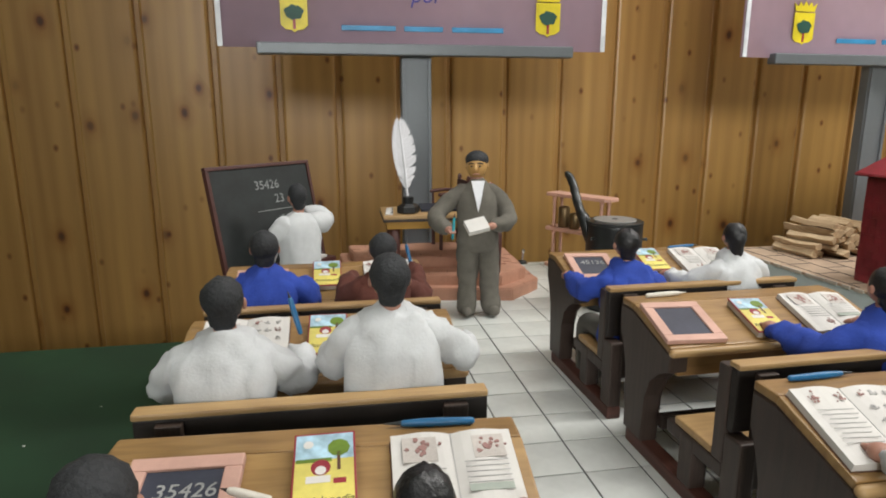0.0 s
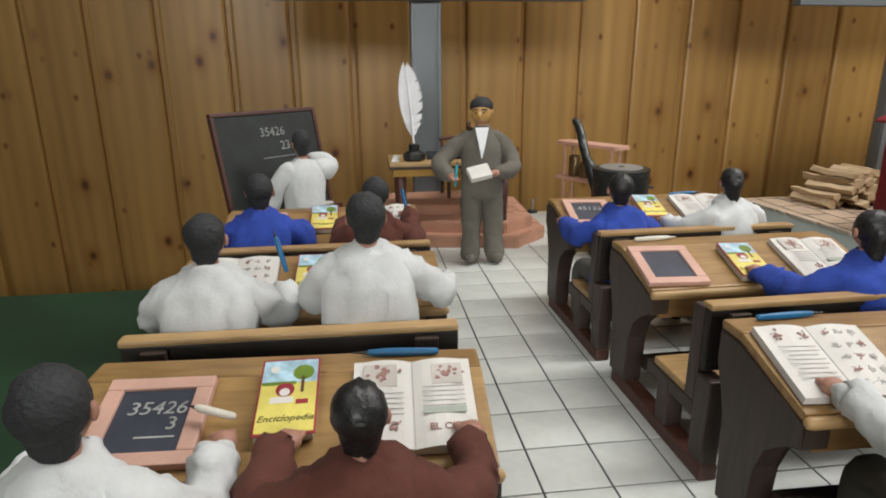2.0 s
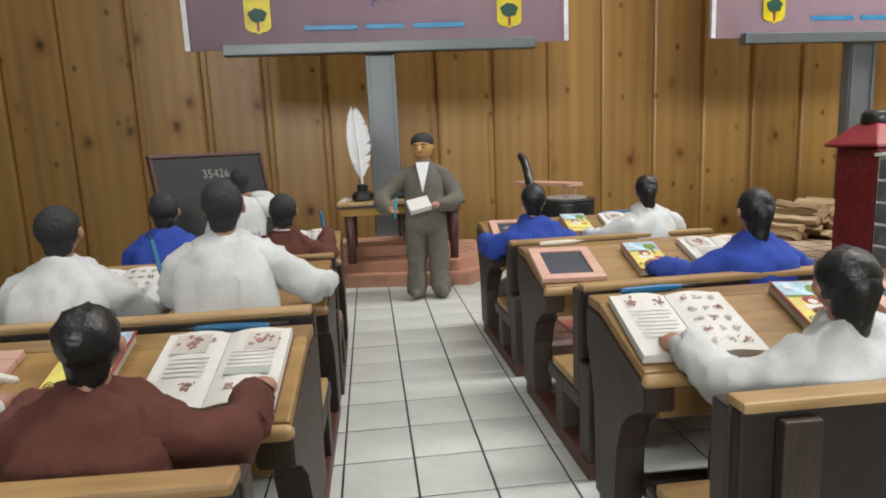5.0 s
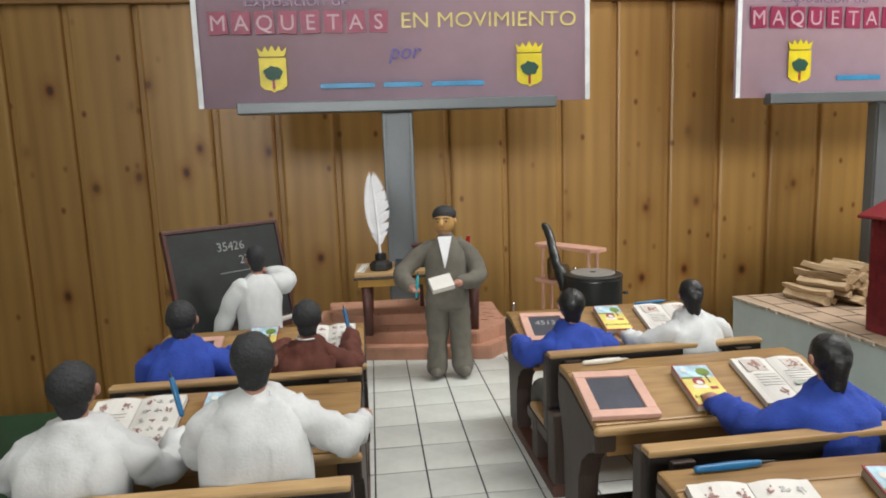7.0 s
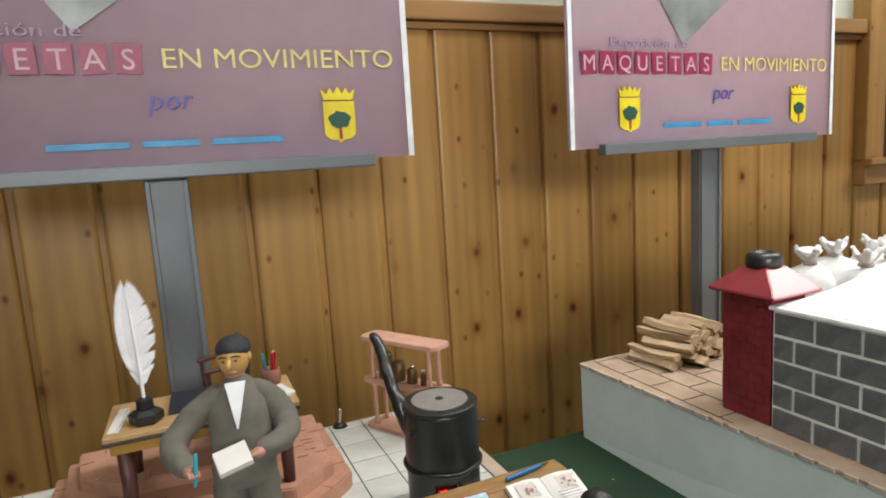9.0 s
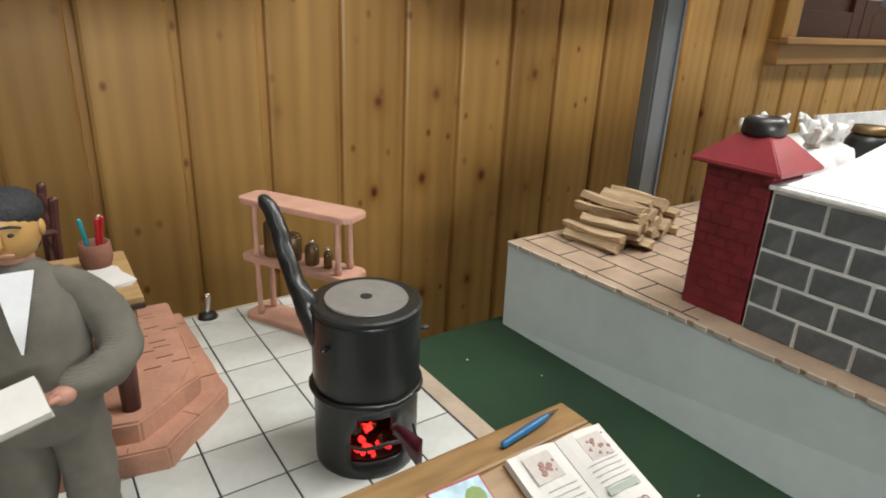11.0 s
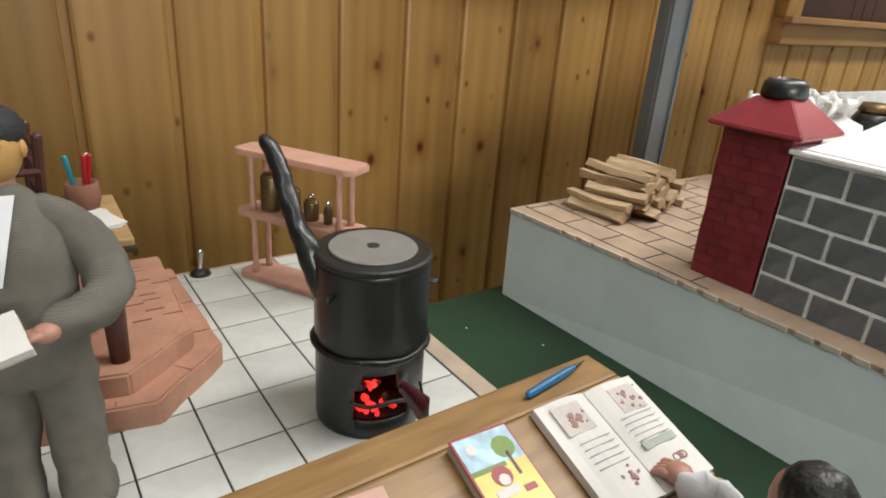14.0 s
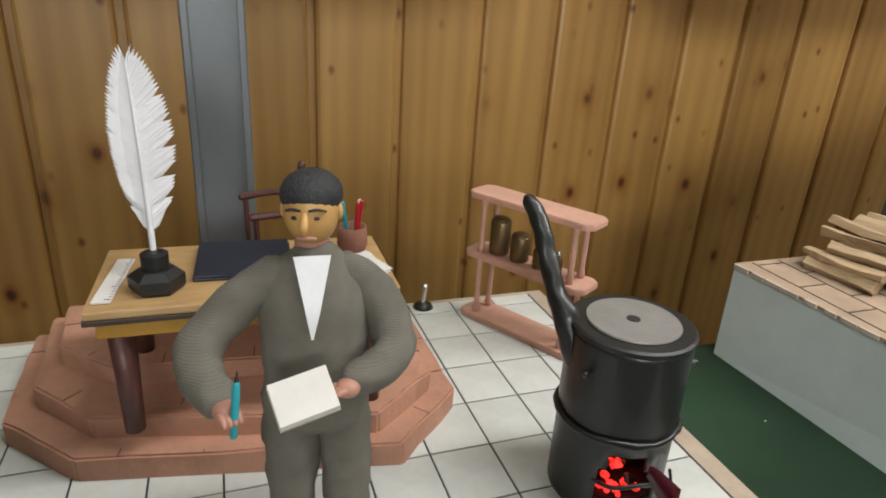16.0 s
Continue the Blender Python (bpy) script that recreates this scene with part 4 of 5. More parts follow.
def board_pupil():
    bm = bmesh.new()
    for s in (-1, 1):
        add_tube(bm, [(s * 0.009, 0, 0.062, 0.0125), (s * 0.0105, 0, 0.04, 0.0115), (s * 0.011, 0, 0.008, 0.0105)], 3, 18, 4)
        add_tube(bm, [(s * 0.011, 0, 0.0052, 0.006), (s * 0.012, 0.012, 0.0046, 0.005)], 4, 10, 3)
    rings = []
    for z, rx, ry in ((0.052, 0.0225, 0.017), (0.058, 0.0235, 0.018), (0.075, 0.0235, 0.0175), (0.092, 0.026, 0.016), (0.104, 0.0255, 0.0145), (0.111, 0.020, 0.012), (0.116, 0.011, 0.0085), (0.118, 0.006, 0.006)):
        rings.append([Vector((rx * math.cos(t), ry * math.sin(t), z)) for t in (2 * math.pi * i / 30 for i in range(30))])
    add_rings(bm, rings, 0)
    add_tube(bm, [(-0.018, 0, 0.106, 0.0105), (-0.028, 0.002, 0.096, 0.0092), (-0.035, 0.006, 0.080, 0.0088), (-0.040, 0.012, 0.066, 0.0084)], 0, 18, 5)
    add_tube(bm, [(0.018, 0, 0.106, 0.0105), (0.032, 0.002, 0.106, 0.0104), (0.036, 0.010, 0.110, 0.0096), (0.024, 0.020, 0.114, 0.0085)], 0, 18, 5)
    bmesh.ops.subdivide_edges(bm, edges=[e for e in bm.edges if e.calc_length() > 0.0042], cuts=1, use_grid_fill=True)
    for v in bm.verts:
        q = v.co * 90 + Vector((9, 4, 2))
        v.co += noise.noise_vector(q) * 0.0019 + noise.noise_vector(q * 2.4) * 0.0009
    add_hand(bm, (-0.044, 0.016, 0.058), 1, (0, 0.3, -1))
    add_hand(bm, (0.016, 0.023, 0.117), 1, (-0.6, 0.8, 0))
    add_head(bm, (0, 0.001, 0.133), 2, 1, 0.98)
    ob = part("doll", bm, [WOOL_WHITE, SKIN, HAIR_MATTE, TROUSERS, SHOE], None, "", True, pose(-0.028, 0.650, 0, 0, 0, 30) @ Matrix.Diagonal((0.95, 0.95, 1.07, 1)))
    tagged(ob, "standing doll in a white shirt writing on the blackboard", "doll")


board_pupil()

# ---- blackboard on its easel ----
BL, BR = Vector((-0.102, 0.636, 0)), Vector((-0.004, 0.7335, 0))
angle = math.degrees(math.atan2(BR.y - BL.y, BR.x - BL.x))
mid = (BL + BR) / 2
LEN = (BR - BL).length
bb = thing("blackboard", "blackboard with a chalk sum, dark red frame, on an easel", "blackboard", pose(mid.x, mid.y, 0, 0, 0, angle))
tilt = Matrix.Translation((0, 0.0, 0.062)) @ pose(0, 0, 0, -12)
L2 = LEN / 2
writing = part("writing_face", box((-L2 + 0.003, 0.0, 0.003), (L2 - 0.003, 0.003, 0.111), 0, tilt), BOARD_BLACK, bb)
for lo, hi in (((-L2, 0), (L2, 0.004)), ((-L2, 0.110), (L2, 0.114)), ((-L2, 0.004), (-L2 + 0.004, 0.110)), ((L2 - 0.004, 0.004), (L2, 0.110))):
    part("frame_rail", box((lo[0], -0.0015, lo[1]), (hi[0], 0.0045, hi[1]), 0.0006, tilt), MAHOGANY, bb, "dark red frame strip")
part("chalk_ledge", box((-L2 - 0.004, -0.012, 0.056), (L2 + 0.006, 0.0035, 0.0615), 0.0008), MAHOGANY, bb)
for s in (-1, 1):
    part("easel_leg", tube([(s * (L2 - 0.024), 0.012, 0.002, 0.0036), (s * (L2 - 0.034), 0.018, 0.09, 0.0034), (s * (L2 - 0.038), 0.031, 0.15, 0.003)], 8, 2), MAHOGANY, bb)
part("easel_strut", tube([(0, 0.085, 0.002, 0.0034), (0, 0.058, 0.08, 0.0032), (0, 0.033, 0.15, 0.003)], 8, 2), MAHOGANY, bb)
for text, u, v in (("35426", 0.004, 0.090), ("23", 0.018, 0.074)):
    lettering("chalk_sum", text, 0.0135, CHALK_FAINT, writing, tilt @ pose(u, -0.0003, v, 90), 0.00008)
lettering("chalk_sum", "28", 0.0125, CHALK_FAINT, writing, tilt @ pose(0.022, -0.0003, 0.051, 90), 0.00008)
part("chalk_line", box((-0.014, -0.0005, 0.0620), (0.036, -0.0001, 0.0628), 0, tilt), CHALK_FAINT, writing)
sheet = thing("paper_pad", "folded white paper lying on the blackboard ledge", "paper", pose(mid.x, mid.y, 0, 0, 0, angle))
part("paper", box((L2 - 0.030, -0.012, 0.0617), (L2 - 0.006, -0.002, 0.0647), 0.0005, pose(0, 0, 0, 0, 0, 3)), PAPER, sheet)

# ---- stepped clay dais ----
dais = thing("stepped_dais", "three-stepped terracotta clay dais scored like brickwork", "dais")
TIERS = [([(0.000, 0.888), (0.004, 0.785), (0.048, 0.742), (0.222, 0.7105), (0.269, 0.7545), (0.268, 0.888)], 0.0, 0.0155),
         ([(0.014, 0.882), (0.020, 0.795), (0.056, 0.757), (0.210, 0.7225), (0.2525, 0.7575), (0.2585, 0.882)], 0.0155, 0.030),
         ([(0.026, 0.872), (0.032, 0.815), (0.066, 0.785), (0.196, 0.772), (0.212, 0.785), (0.216, 0.872)], 0.030, 0.0435)]
for outline, z0, z1 in TIERS:
    bm = prism(outline, z0, z1, 0.0014)
    bmesh.ops.subdivide_edges(bm, edges=[e for e in bm.edges if e.calc_length() > 0.02], cuts=6, use_grid_fill=True)
    part("step", rough_up(bm, 45, 0.0012, z0 * 90), CLAY, dais)


def seams(outline, z, rows, columns, cx, cy):
    """Short scored joints along the tread."""
    for k, (x, y) in enumerate(outline):
        nx, ny = outline[(k + 1) % len(outline)]
        if k in (0, len(outline) - 1) and y > 0.89 and ny > 0.89:
            continue
        length = math.hypot(nx - x, ny - y)
        a = math.degrees(math.atan2(ny - y, nx - x))
        for i in range(1, max(2, int(length / 0.022))):
            f = i / max(2, int(length / 0.022))
            px, py = x + (nx - x) * f, y + (ny - y) * f
            inward = 0.009 if i % 2 else 0.018
            m = pose(px, py, z, 0, 0, a)
            part("scored_joint", box((-0.0004, inward - 0.0075, -0.001), (0.0004, inward + 0.004, 0.00036), 0, m), CLAY_SEAM, dais)


seams(TIERS[0][0], 0.0152, 2, 8, 0.14, 0.82)
seams(TIERS[1][0], 0.0297, 2, 8, 0.14, 0.82)
seams(TIERS[2][0], 0.0432, 2, 8, 0.14, 0.82)
for k in range(8):
    part("scored_joint", box((0.222 + 0.010 * (k % 2), 0.780 + k * 0.0120, 0.0296), (0.233 + 0.010 * (k % 2), 0.7808 + k * 0.0120, 0.0302)), CLAY_SEAM, dais)

# ---- teacher's desk and what lies on it ----
DZ = 0.1065
tdesk = thing("teacher_desk", "small wooden teacher's desk with ochre apron and dark legs", "desk", pose(0.145, 0.770, 0, 0, 0, -1))
part("desktop", box((-0.078, -0.040, DZ - 0.0045), (0.078, 0.040, DZ), 0.001), EDGE_WOOD, tdesk, "light wood top")
part("top_edge", box((-0.0785, -0.0405, DZ - 0.0075), (0.0785, 0.0405, DZ - 0.0045), 0.0006), DARK_WOOD, tdesk)
part("apron", box((-0.074, -0.036, DZ - 0.017), (0.074, 0.036, DZ - 0.0075), 0.0008), YELLOW_APRON, tdesk, "ochre painted apron")
for sx in (-1, 1):
    for sy in (-1, 1):
        z0 = 0.030 if sy < 0 else 0.0435
        part("leg", lathe([(0.0052, z0), (0.006, 0.06), (0.0068, DZ - 0.017)], (sx * 0.064, sy * 0.030, 0), 14), MAHOGANY, tdesk, smooth=True)
ruler = thing("ruler", "short pale wooden ruler with dark marks on the desk", "ruler", pose(0.0765, 0.766, DZ + 0.0002, 0, 0, 84))
part("blade", box((-0.027, -0.0045, 0), (0.027, 0.0045, 0.0012), 0.0003), PAPER, ruler)
for k in range(18):
    part("tick", box((-0.0245 + k * 0.0029, -0.0043, 0.0012), (-0.0242 + k * 0.0029, -0.0012 - 0.0014 * (k % 5 > 0), 0.0014)), INK, ruler)
ink = thing("inkwell", "black hexagonal inkwell on the teacher's desk", "inkwell", pose(0.0985, 0.753, DZ + 0.0002))
part("well", lathe([(0.0125, 0), (0.0138, 0.002), (0.0138, 0.008), (0.009, 0.0115), (0.0066, 0.012)], segs=6), INKWELL_BLACK, ink)
part("neck", lathe([(0.0066, 0.012), (0.0068, 0.0195), (0.0045, 0.0205), (0.003, 0.0205)], segs=16), INKWELL_BLACK, ink)


def quill():
    q = thing("quill", "large white feather quill standing in the inkwell", "feather", pose(0.0985, 0.753, DZ + 0.013, -19, 1, 6))
    H = 0.101
    part("shaft", tube([(0, 0, 0.0, 0.0016), (-0.001, 0, 0.04, 0.0014), (-0.003, 0, 0.08, 0.0009), (-0.0045, 0, H, 0.0003)], 8, 4), FEATHER, q, smooth=True)
    for s in (-1, 1):
        bm = bmesh.new()
        n = 46
        for k in range(n):
            f = k / (n - 1)
            z = 0.020 + f * (H - 0.022)
            x = -0.0045 * (z / H) ** 1.5
            w = (0.0172 if s > 0 else 0.0140) * math.sin(math.pi * min(0.98, 0.10 + f * 0.88)) ** 0.6
            if s > 0 and k in (5, 6, 11, 12, 13, 19, 20, 26, 33):
                w *= 0.45
            if f < 0.12:
                w *= 0.8 + 0.3 * random.random()
            w *= random.uniform(0.985, 1.015)
            rise = 0.012 * (0.6 + 0.4 * f)
            t = 0.0058
            y = random.uniform(-0.0006, 0.0006) + (0.002 if f < 0.12 else 0)
            pts = [(x, 0, z - t * 0.5), (x + s * w * 0.55, y * 0.5 + 0.0012, z + rise * 0.45 - t * 0.5), (x + s * w, y + 0.0004, z + rise), (x + s * w * 0.5, y * 0.5 + 0.0012, z + rise * 0.45 + t * 0.6), (x, 0, z + t * 0.7)]
            add_rings(bm, [[(px, py - 0.00012, pz) for px, py, pz in pts], [(px, py + 0.00012, pz) for px, py, pz in pts]])
        tagged(part("vane", bm, FEATHER, q), kind="stuff")


quill()
folder = thing("desk_blotter", "dark blue leather folder lying on the teacher's desk", "folder", pose(0.1425, 0.779, DZ + 0.0002, 0, 0, -3))
part("lower_cover", box((-0.026, -0.024, 0), (0.026, 0.024, 0.0016), 0.0005), FOLDER, folder)
part("upper_cover", box((-0.026, -0.0235, 0.0016), (0.025, 0.0235, 0.003), 0.0005, pose(0, 0, 0.0006, 1.5)), FOLDER, folder)
cup = thing("pencil_cup", "brown pencil cup holding red and turquoise pens", "cup", pose(0.206, 0.784, DZ + 0.0002))
part("cup", lathe([(0.0075, 0), (0.0094, 0.006), (0.0088, 0.0165), (0.0074, 0.0165), (0.0066, 0.002)], segs=16), CLAY_SEAM, cup, smooth=True)
for dx, dy, lx, mat in ((-0.002, 0, -0.004, PEN_TEAL), (0.002, 0.001, 0.004, PEN_RED), (0.001, -0.002, 0.002, PEN_RED), (0.0, 0.003, 0.005, PEN_WHITE)):
    part("pen", tube([(dx, dy, 0.003, 0.0013), (dx + lx, dy, 0.031, 0.0014)], 8, 2), mat, cup)
papers = thing("paper_sheets", "loose white sheets stacked on the teacher's desk", "paper", pose(0.206, 0.762, DZ + 0.0002, 0, 0, 12))
for k in range(3):
    part("sheet", box((-0.012, -0.017, k * 0.0006), (0.012, 0.017, k * 0.0006 + 0.0004), 0, pose(0, 0, 0, 0, 0, k * 7 - 6)), PAPER, papers)

chair = thing("teacher_chair", "dark turned-wood armchair behind the teacher's desk", "chair", pose(0.167, 0.842, 0.0437, 0, 0, -84))
part("seat", box((-0.022, -0.02, 0.034), (0.022, 0.02, 0.038), 0.001), MAHOGANY, chair)
for sx in (-1, 1):
    part("leg", tube([(sx * 0.02, -0.018, 0.0, 0.0026), (sx * 0.02, -0.018, 0.034, 0.0026)], 8, 2), MAHOGANY, chair)
    part("back_post", tube([(sx * 0.02, 0.018, 0.0, 0.0028), (sx * 0.02, 0.018, 0.05, 0.0028), (sx * 0.02, 0.021, 0.097, 0.003)], 8, 2), MAHOGANY, chair)
    part("armrest", tube([(sx * 0.022, 0.018, 0.077, 0.0022), (sx * 0.024, 0.0, 0.0775, 0.0024), (sx * 0.022, -0.020, 0.076, 0.0026)], 8, 3), MAHOGANY, chair)
    part("arm_post", tube([(sx * 0.021, -0.017, 0.036, 0.0018), (sx * 0.022, -0.018, 0.076, 0.0018)], 8, 2), MAHOGANY, chair)
for z in (0.056, 0.072, 0.087):
    part("back_slat", box((-0.019, 0.018, z), (0.019, 0.021, z + 0.006), 0.0006), MAHOGANY, chair)

# ---- stove ----
SX, SY, SR, SH = 0.3315, 0.669, 0.0323, 0.1025
stove = thing("stove", "round black iron stove with glowing embers and bent flue", "stove", pose(SX, SY, 0, 0, 0, 0))
door_at = math.radians(-108)


def stove_shell():
    """Drum wall with an arched stoke hole left open."""
    bm = bmesh.new()
    segs, zs = 48, [0.0, 0.003, 0.012, 0.022, 0.032, 0.042, 0.049, 0.0495, 0.055, 0.070, 0.088, SH - 0.004, SH]
    grid = []
    for z in zs:
        r = SR * (0.985 if z < 0.05 else 1.0)
        grid.append([bm.verts.new((r * math.cos(2 * math.pi * i / segs), r * math.sin(2 * math.pi * i / segs), z)) for i in range(segs)])
    for k in range(len(zs) - 1):
        for i in range(segs):
            a = 2 * math.pi * (i + 0.5) / segs
            off = abs((a - door_at + math.pi) % (2 * math.pi) - math.pi)
            if 0.012 <= zs[k] < 0.042 and off < 0.52 - (0.16 if zs[k] >= 0.032 else 0):
                continue
            bm.faces.new((grid[k][i], grid[k][(i + 1) % segs], grid[k + 1][(i + 1) % segs], grid[k + 1][i]))
    bm.faces.new(list(reversed(grid[0])))
    ob = part("drum", bm, IRON, stove, "black painted drum", True)
    mod = ob.modifiers.new("thickness", "SOLIDIFY")
    mod.thickness = 0.0018
    return ob


stove_shell()
lid = part("lid", lathe([(0.0, SH - 0.003), (SR - 0.001, SH - 0.003), (SR + 0.0006, SH - 0.001), (SR + 0.0006, SH + 0.0012), (SR - 0.001, SH + 0.002), (0.0, SH + 0.002)], segs=48), IRON, stove)
part("hob_plate", lathe([(0.0045, SH + 0.002), (0.0242, SH + 0.002), (0.0246, SH + 0.0026), (0.0242, SH + 0.0034), (0.0045, SH + 0.0034)], segs=48), STEEL_PLATE, lid, "pale steel hob plate with centre hole")
# flat black disc laid on top, painting the dark inside the centre hole
part("hob_hole_shade", lathe([(0.0, SH + 0.0034), (0.0036, SH + 0.0034), (0.0036, SH + 0.0037), (0.0, SH + 0.0037)], segs=16), INK, lid)
bm = bmesh.new()
add_tube(bm, [(1.015 * SR * math.cos(t), 1.015 * SR * math.sin(t), 0.0505 + 0.0006 * math.sin(5 * t), 0.0021) for t in (2 * math.pi * i / 24 for i in range(25))], 0, 10, 3, ends=False)
part("band", rough_up(bm, 160, 0.0008), IRON, stove, "rough black band round the middle", True)
bm = bmesh.new()
add_tube(bm, [(-0.0270, 0.006, 0.080, 0.0062), (-0.0295, 0.011, 0.094, 0.0072), (-0.0315, 0.015, 0.104, 0.0068), (-0.0335, 0.022, 0.112, 0.0054), (-0.0345, 0.032, 0.124, 0.0053), (-0.0350, 0.043, 0.138, 0.0050), (-0.0358, 0.051, 0.148, 0.0048), (-0.0378, 0.057, 0.1535, 0.0044)], 0, 14, 6)
part("flue", rough_up(bm, 150, 0.0012), IRON, stove, "wrinkled bent black flue pipe", True)
for a, z in ((-158, 0.086), (-22, 0.083)):
    t = math.radians(a)
    part("knob", tube([(SR * math.cos(t), SR * math.sin(t), z, 0.0014), ((SR + 0.004) * math.cos(t), (SR + 0.004) * math.sin(t), z, 0.002)], 10, 2), IRON, stove, smooth=True)
ash = part("ash_floor", lathe([(0.0, 0.011), (SR - 0.003, 0.011), (SR - 0.003, 0.0125), (0.0, 0.0125)], segs=24), INK, stove)
part("fire_back", box((-0.024, -0.004, 0.012), (0.024, -0.002, 0.046), 0, pose(0, 0, 0, 0, 0, math.degrees(door_at) + 90)), IRON, stove)
for k in range(24):
    upper = k > 15
    t = door_at + (random.uniform(-0.42, 0.0) if upper else random.uniform(-0.45, 0.45))
    r = random.uniform(0.017, 0.0275)
    z = 0.0245 + random.uniform(0, 0.007) if upper else 0.0125 + random.uniform(0, 0.005)
    bm = bmesh.new()
    add_ball(bm, (r * math.cos(t), r * math.sin(t), z + 0.0015), random.uniform(0.0018, 0.0032), 0, (1, 1, 0.9), 8)
    lit = k % 5 not in (1, 3)
    part("ember" if lit else "coal", rough_up(bm, 400, 0.0020, k), EMBER if lit else IRON, ash, "glowing red ember" if lit else "")
# the grate bar across the stoke hole, and the curled plate of the open door
part("grate_bar", tube([((SR - 0.001) * math.cos(door_at + a), (SR - 0.001) * math.sin(door_at + a), 0.0225 + 0.001 * math.sin(a * 9), 0.0013) for a in (-0.5, -0.25, 0.0, 0.25, 0.5)], 8, 3), IRON, stove, smooth=True)
bm = bmesh.new()
rings = []
for i in range(9):
    f = i / 8
    a = door_at + 0.30 + 0.30 * f
    r = SR + 0.0022 + 0.0125 * f ** 2
    low, high = 0.034 - 0.026 * f ** 1.5 - 0.003, 0.0385 - 0.009 * f ** 2
    x, y = r * math.cos(a), r * math.sin(a)
    rings.append([(x, y, low), (x, y, high), (x * 0.985, y * 0.985, high), (x * 0.985, y * 0.985, low)])
add_rings(bm, rings)
part("fire_door", bm, DOOR_RED, stove, "curled dark red plate of the open fire door", True)
fire = bpy.data.lights.new("fire_light", "POINT")
fire.energy, fire.color, fire.shadow_soft_size = 0.012, (1.0, 0.12, 0.04), 0.008
fire_ob = new("fire_light", fire)
fire_ob.location = (SX + 0.017 * math.cos(door_at), SY + 0.017 * math.sin(door_at), 0.036)
poker = thing("poker", "thin black wire poker standing beside the stove door", "poker")
part("rod", tube([(SX + 0.014, SY - 0.043, 0.0015, 0.0009), (SX + 0.0135, SY - 0.040, 0.02, 0.0009), (SX + 0.0125, SY - 0.0355, 0.034, 0.0009)], 6, 2), IRON, poker)

# ---- small shelf with brass jars ----
sh_angle = -60.0
sc = Vector((0.3600, 0.8400))
shelf = thing("shelf_rack", "small pink-painted three-tier rack with turned posts", "shelf", pose(sc.x, sc.y, 0, 0, 0, sh_angle))
for z in (0.0005, 0.0565, 0.1075):
    part("shelf_board", prism([(-0.051, -0.0155), (0.051, -0.0155), (0.0565, -0.0105), (0.0565, 0.0105), (0.051, 0.0155), (-0.051, 0.0155), (-0.0565, 0.0105), (-0.0565, -0.0105)], z, z + 0.0045, 0.0008), PINK_WOOD, shelf)
for sx in (-1, 1):
    for sy in (-1, 1):
        for z0, z1 in ((0.005, 0.0565), (0.061, 0.1075)):
            part("post", lathe([(0.0026, z0), (0.0032, z0 + 0.004), (0.0022, z0 + 0.008), (0.0025, (z0 + z1) / 2), (0.0022, z1 - 0.008), (0.0032, z1 - 0.004), (0.0026, z1)], (sx * 0.042, sy * 0.0085, 0), 10), PINK_WOOD, shelf, smooth=True)


def jar(u, v, r, h, z, knob):
    j = thing("brass_jar", "small dull brass jar with lid on the rack", "jar", pose(sc.x, sc.y, z, 0, 0, sh_angle) @ pose(u, v, 0.0002), "brass jars on the rack")
    part("body", lathe([(r * 0.95, 0), (r, 0.001), (r, h), (r * 0.9, h + 0.0015)], segs=20), BRASS, j, smooth=True)
    part("lid", lathe([(r * 0.92, h + 0.0015), (r * 0.7, h + 0.003), (0.0012, h + 0.0036)], segs=16), BRASS, j, smooth=True)
    if knob:
        bm = bmesh.new()
        add_ball(bm, (0, 0, h + 0.0055), 0.0024, 0, (1, 1, 1), 10)
        part("knob", bm, CHROME, j, "bright round knob", True)


jar(-0.030, 0.0, 0.0085, 0.028, 0.061, False)
jar(-0.010, 0.0, 0.0078, 0.020, 0.061, False)
jar(0.010, 0.0, 0.0062, 0.014, 0.061, True)
jar(0.026, 0.0, 0.0036, 0.011, 0.061, True)

toggle = thing("toggle_switch", "chrome toggle switch with black collar set in the base", "switch", pose(0.2915, 0.897, 0.0, 0, 0, 0))
part("collar", lathe([(0.0075, 0.0), (0.0082, 0.0015), (0.0074, 0.0035), (0.0045, 0.0048), (0.0030, 0.0052)], segs=20), IRON, toggle, "black collar", True)
part("washer", lathe([(0.0092, 0.0), (0.0092, 0.0006), (0.0075, 0.0006)], segs=20), CHROME, toggle)
part("lever", tube([(0, 0, 0.004, 0.0017), (0.001, 0.001, 0.012, 0.0021), (0.002, 0.002, 0.0195, 0.0027)], 12, 3), CHROME, toggle, smooth=True)

# ---- neighbouring model: raised platform with house ----
PZ = 0.008
plat = thing("village_platform", "raised platform of the neighbouring model, pale blue painted side", "display base")
bm = bmesh.new()
quad = [(0.650, 0.909), (0.685, 0.10), (2.3, 0.10), (2.3, 0.915)]
quad_t = [(0.6475, 0.908), (0.694, 0.10), (2.3, 0.10), (2.3, 0.915)]
rings = []
for f in (0.0, 1.0):
    rings.append([(a[0] + (b[0] - a[0]) * f, a[1] + (b[1] - a[1]) * f, TABLE_Z + f * (PZ - 0.0035 - TABLE_Z)) for a, b in zip(quad, quad_t)])
add_rings(bm, rings)
part("body", bm, BLUE_PAINT, plat, "pale blue painted board with dents")
part("paving_card", prism([(0.6465, 0.909), (0.693, 0.10), (2.3, 0.10), (2.3, 0.916)], PZ - 0.0034, PZ), CARD, plat, "brown card scored as paving")
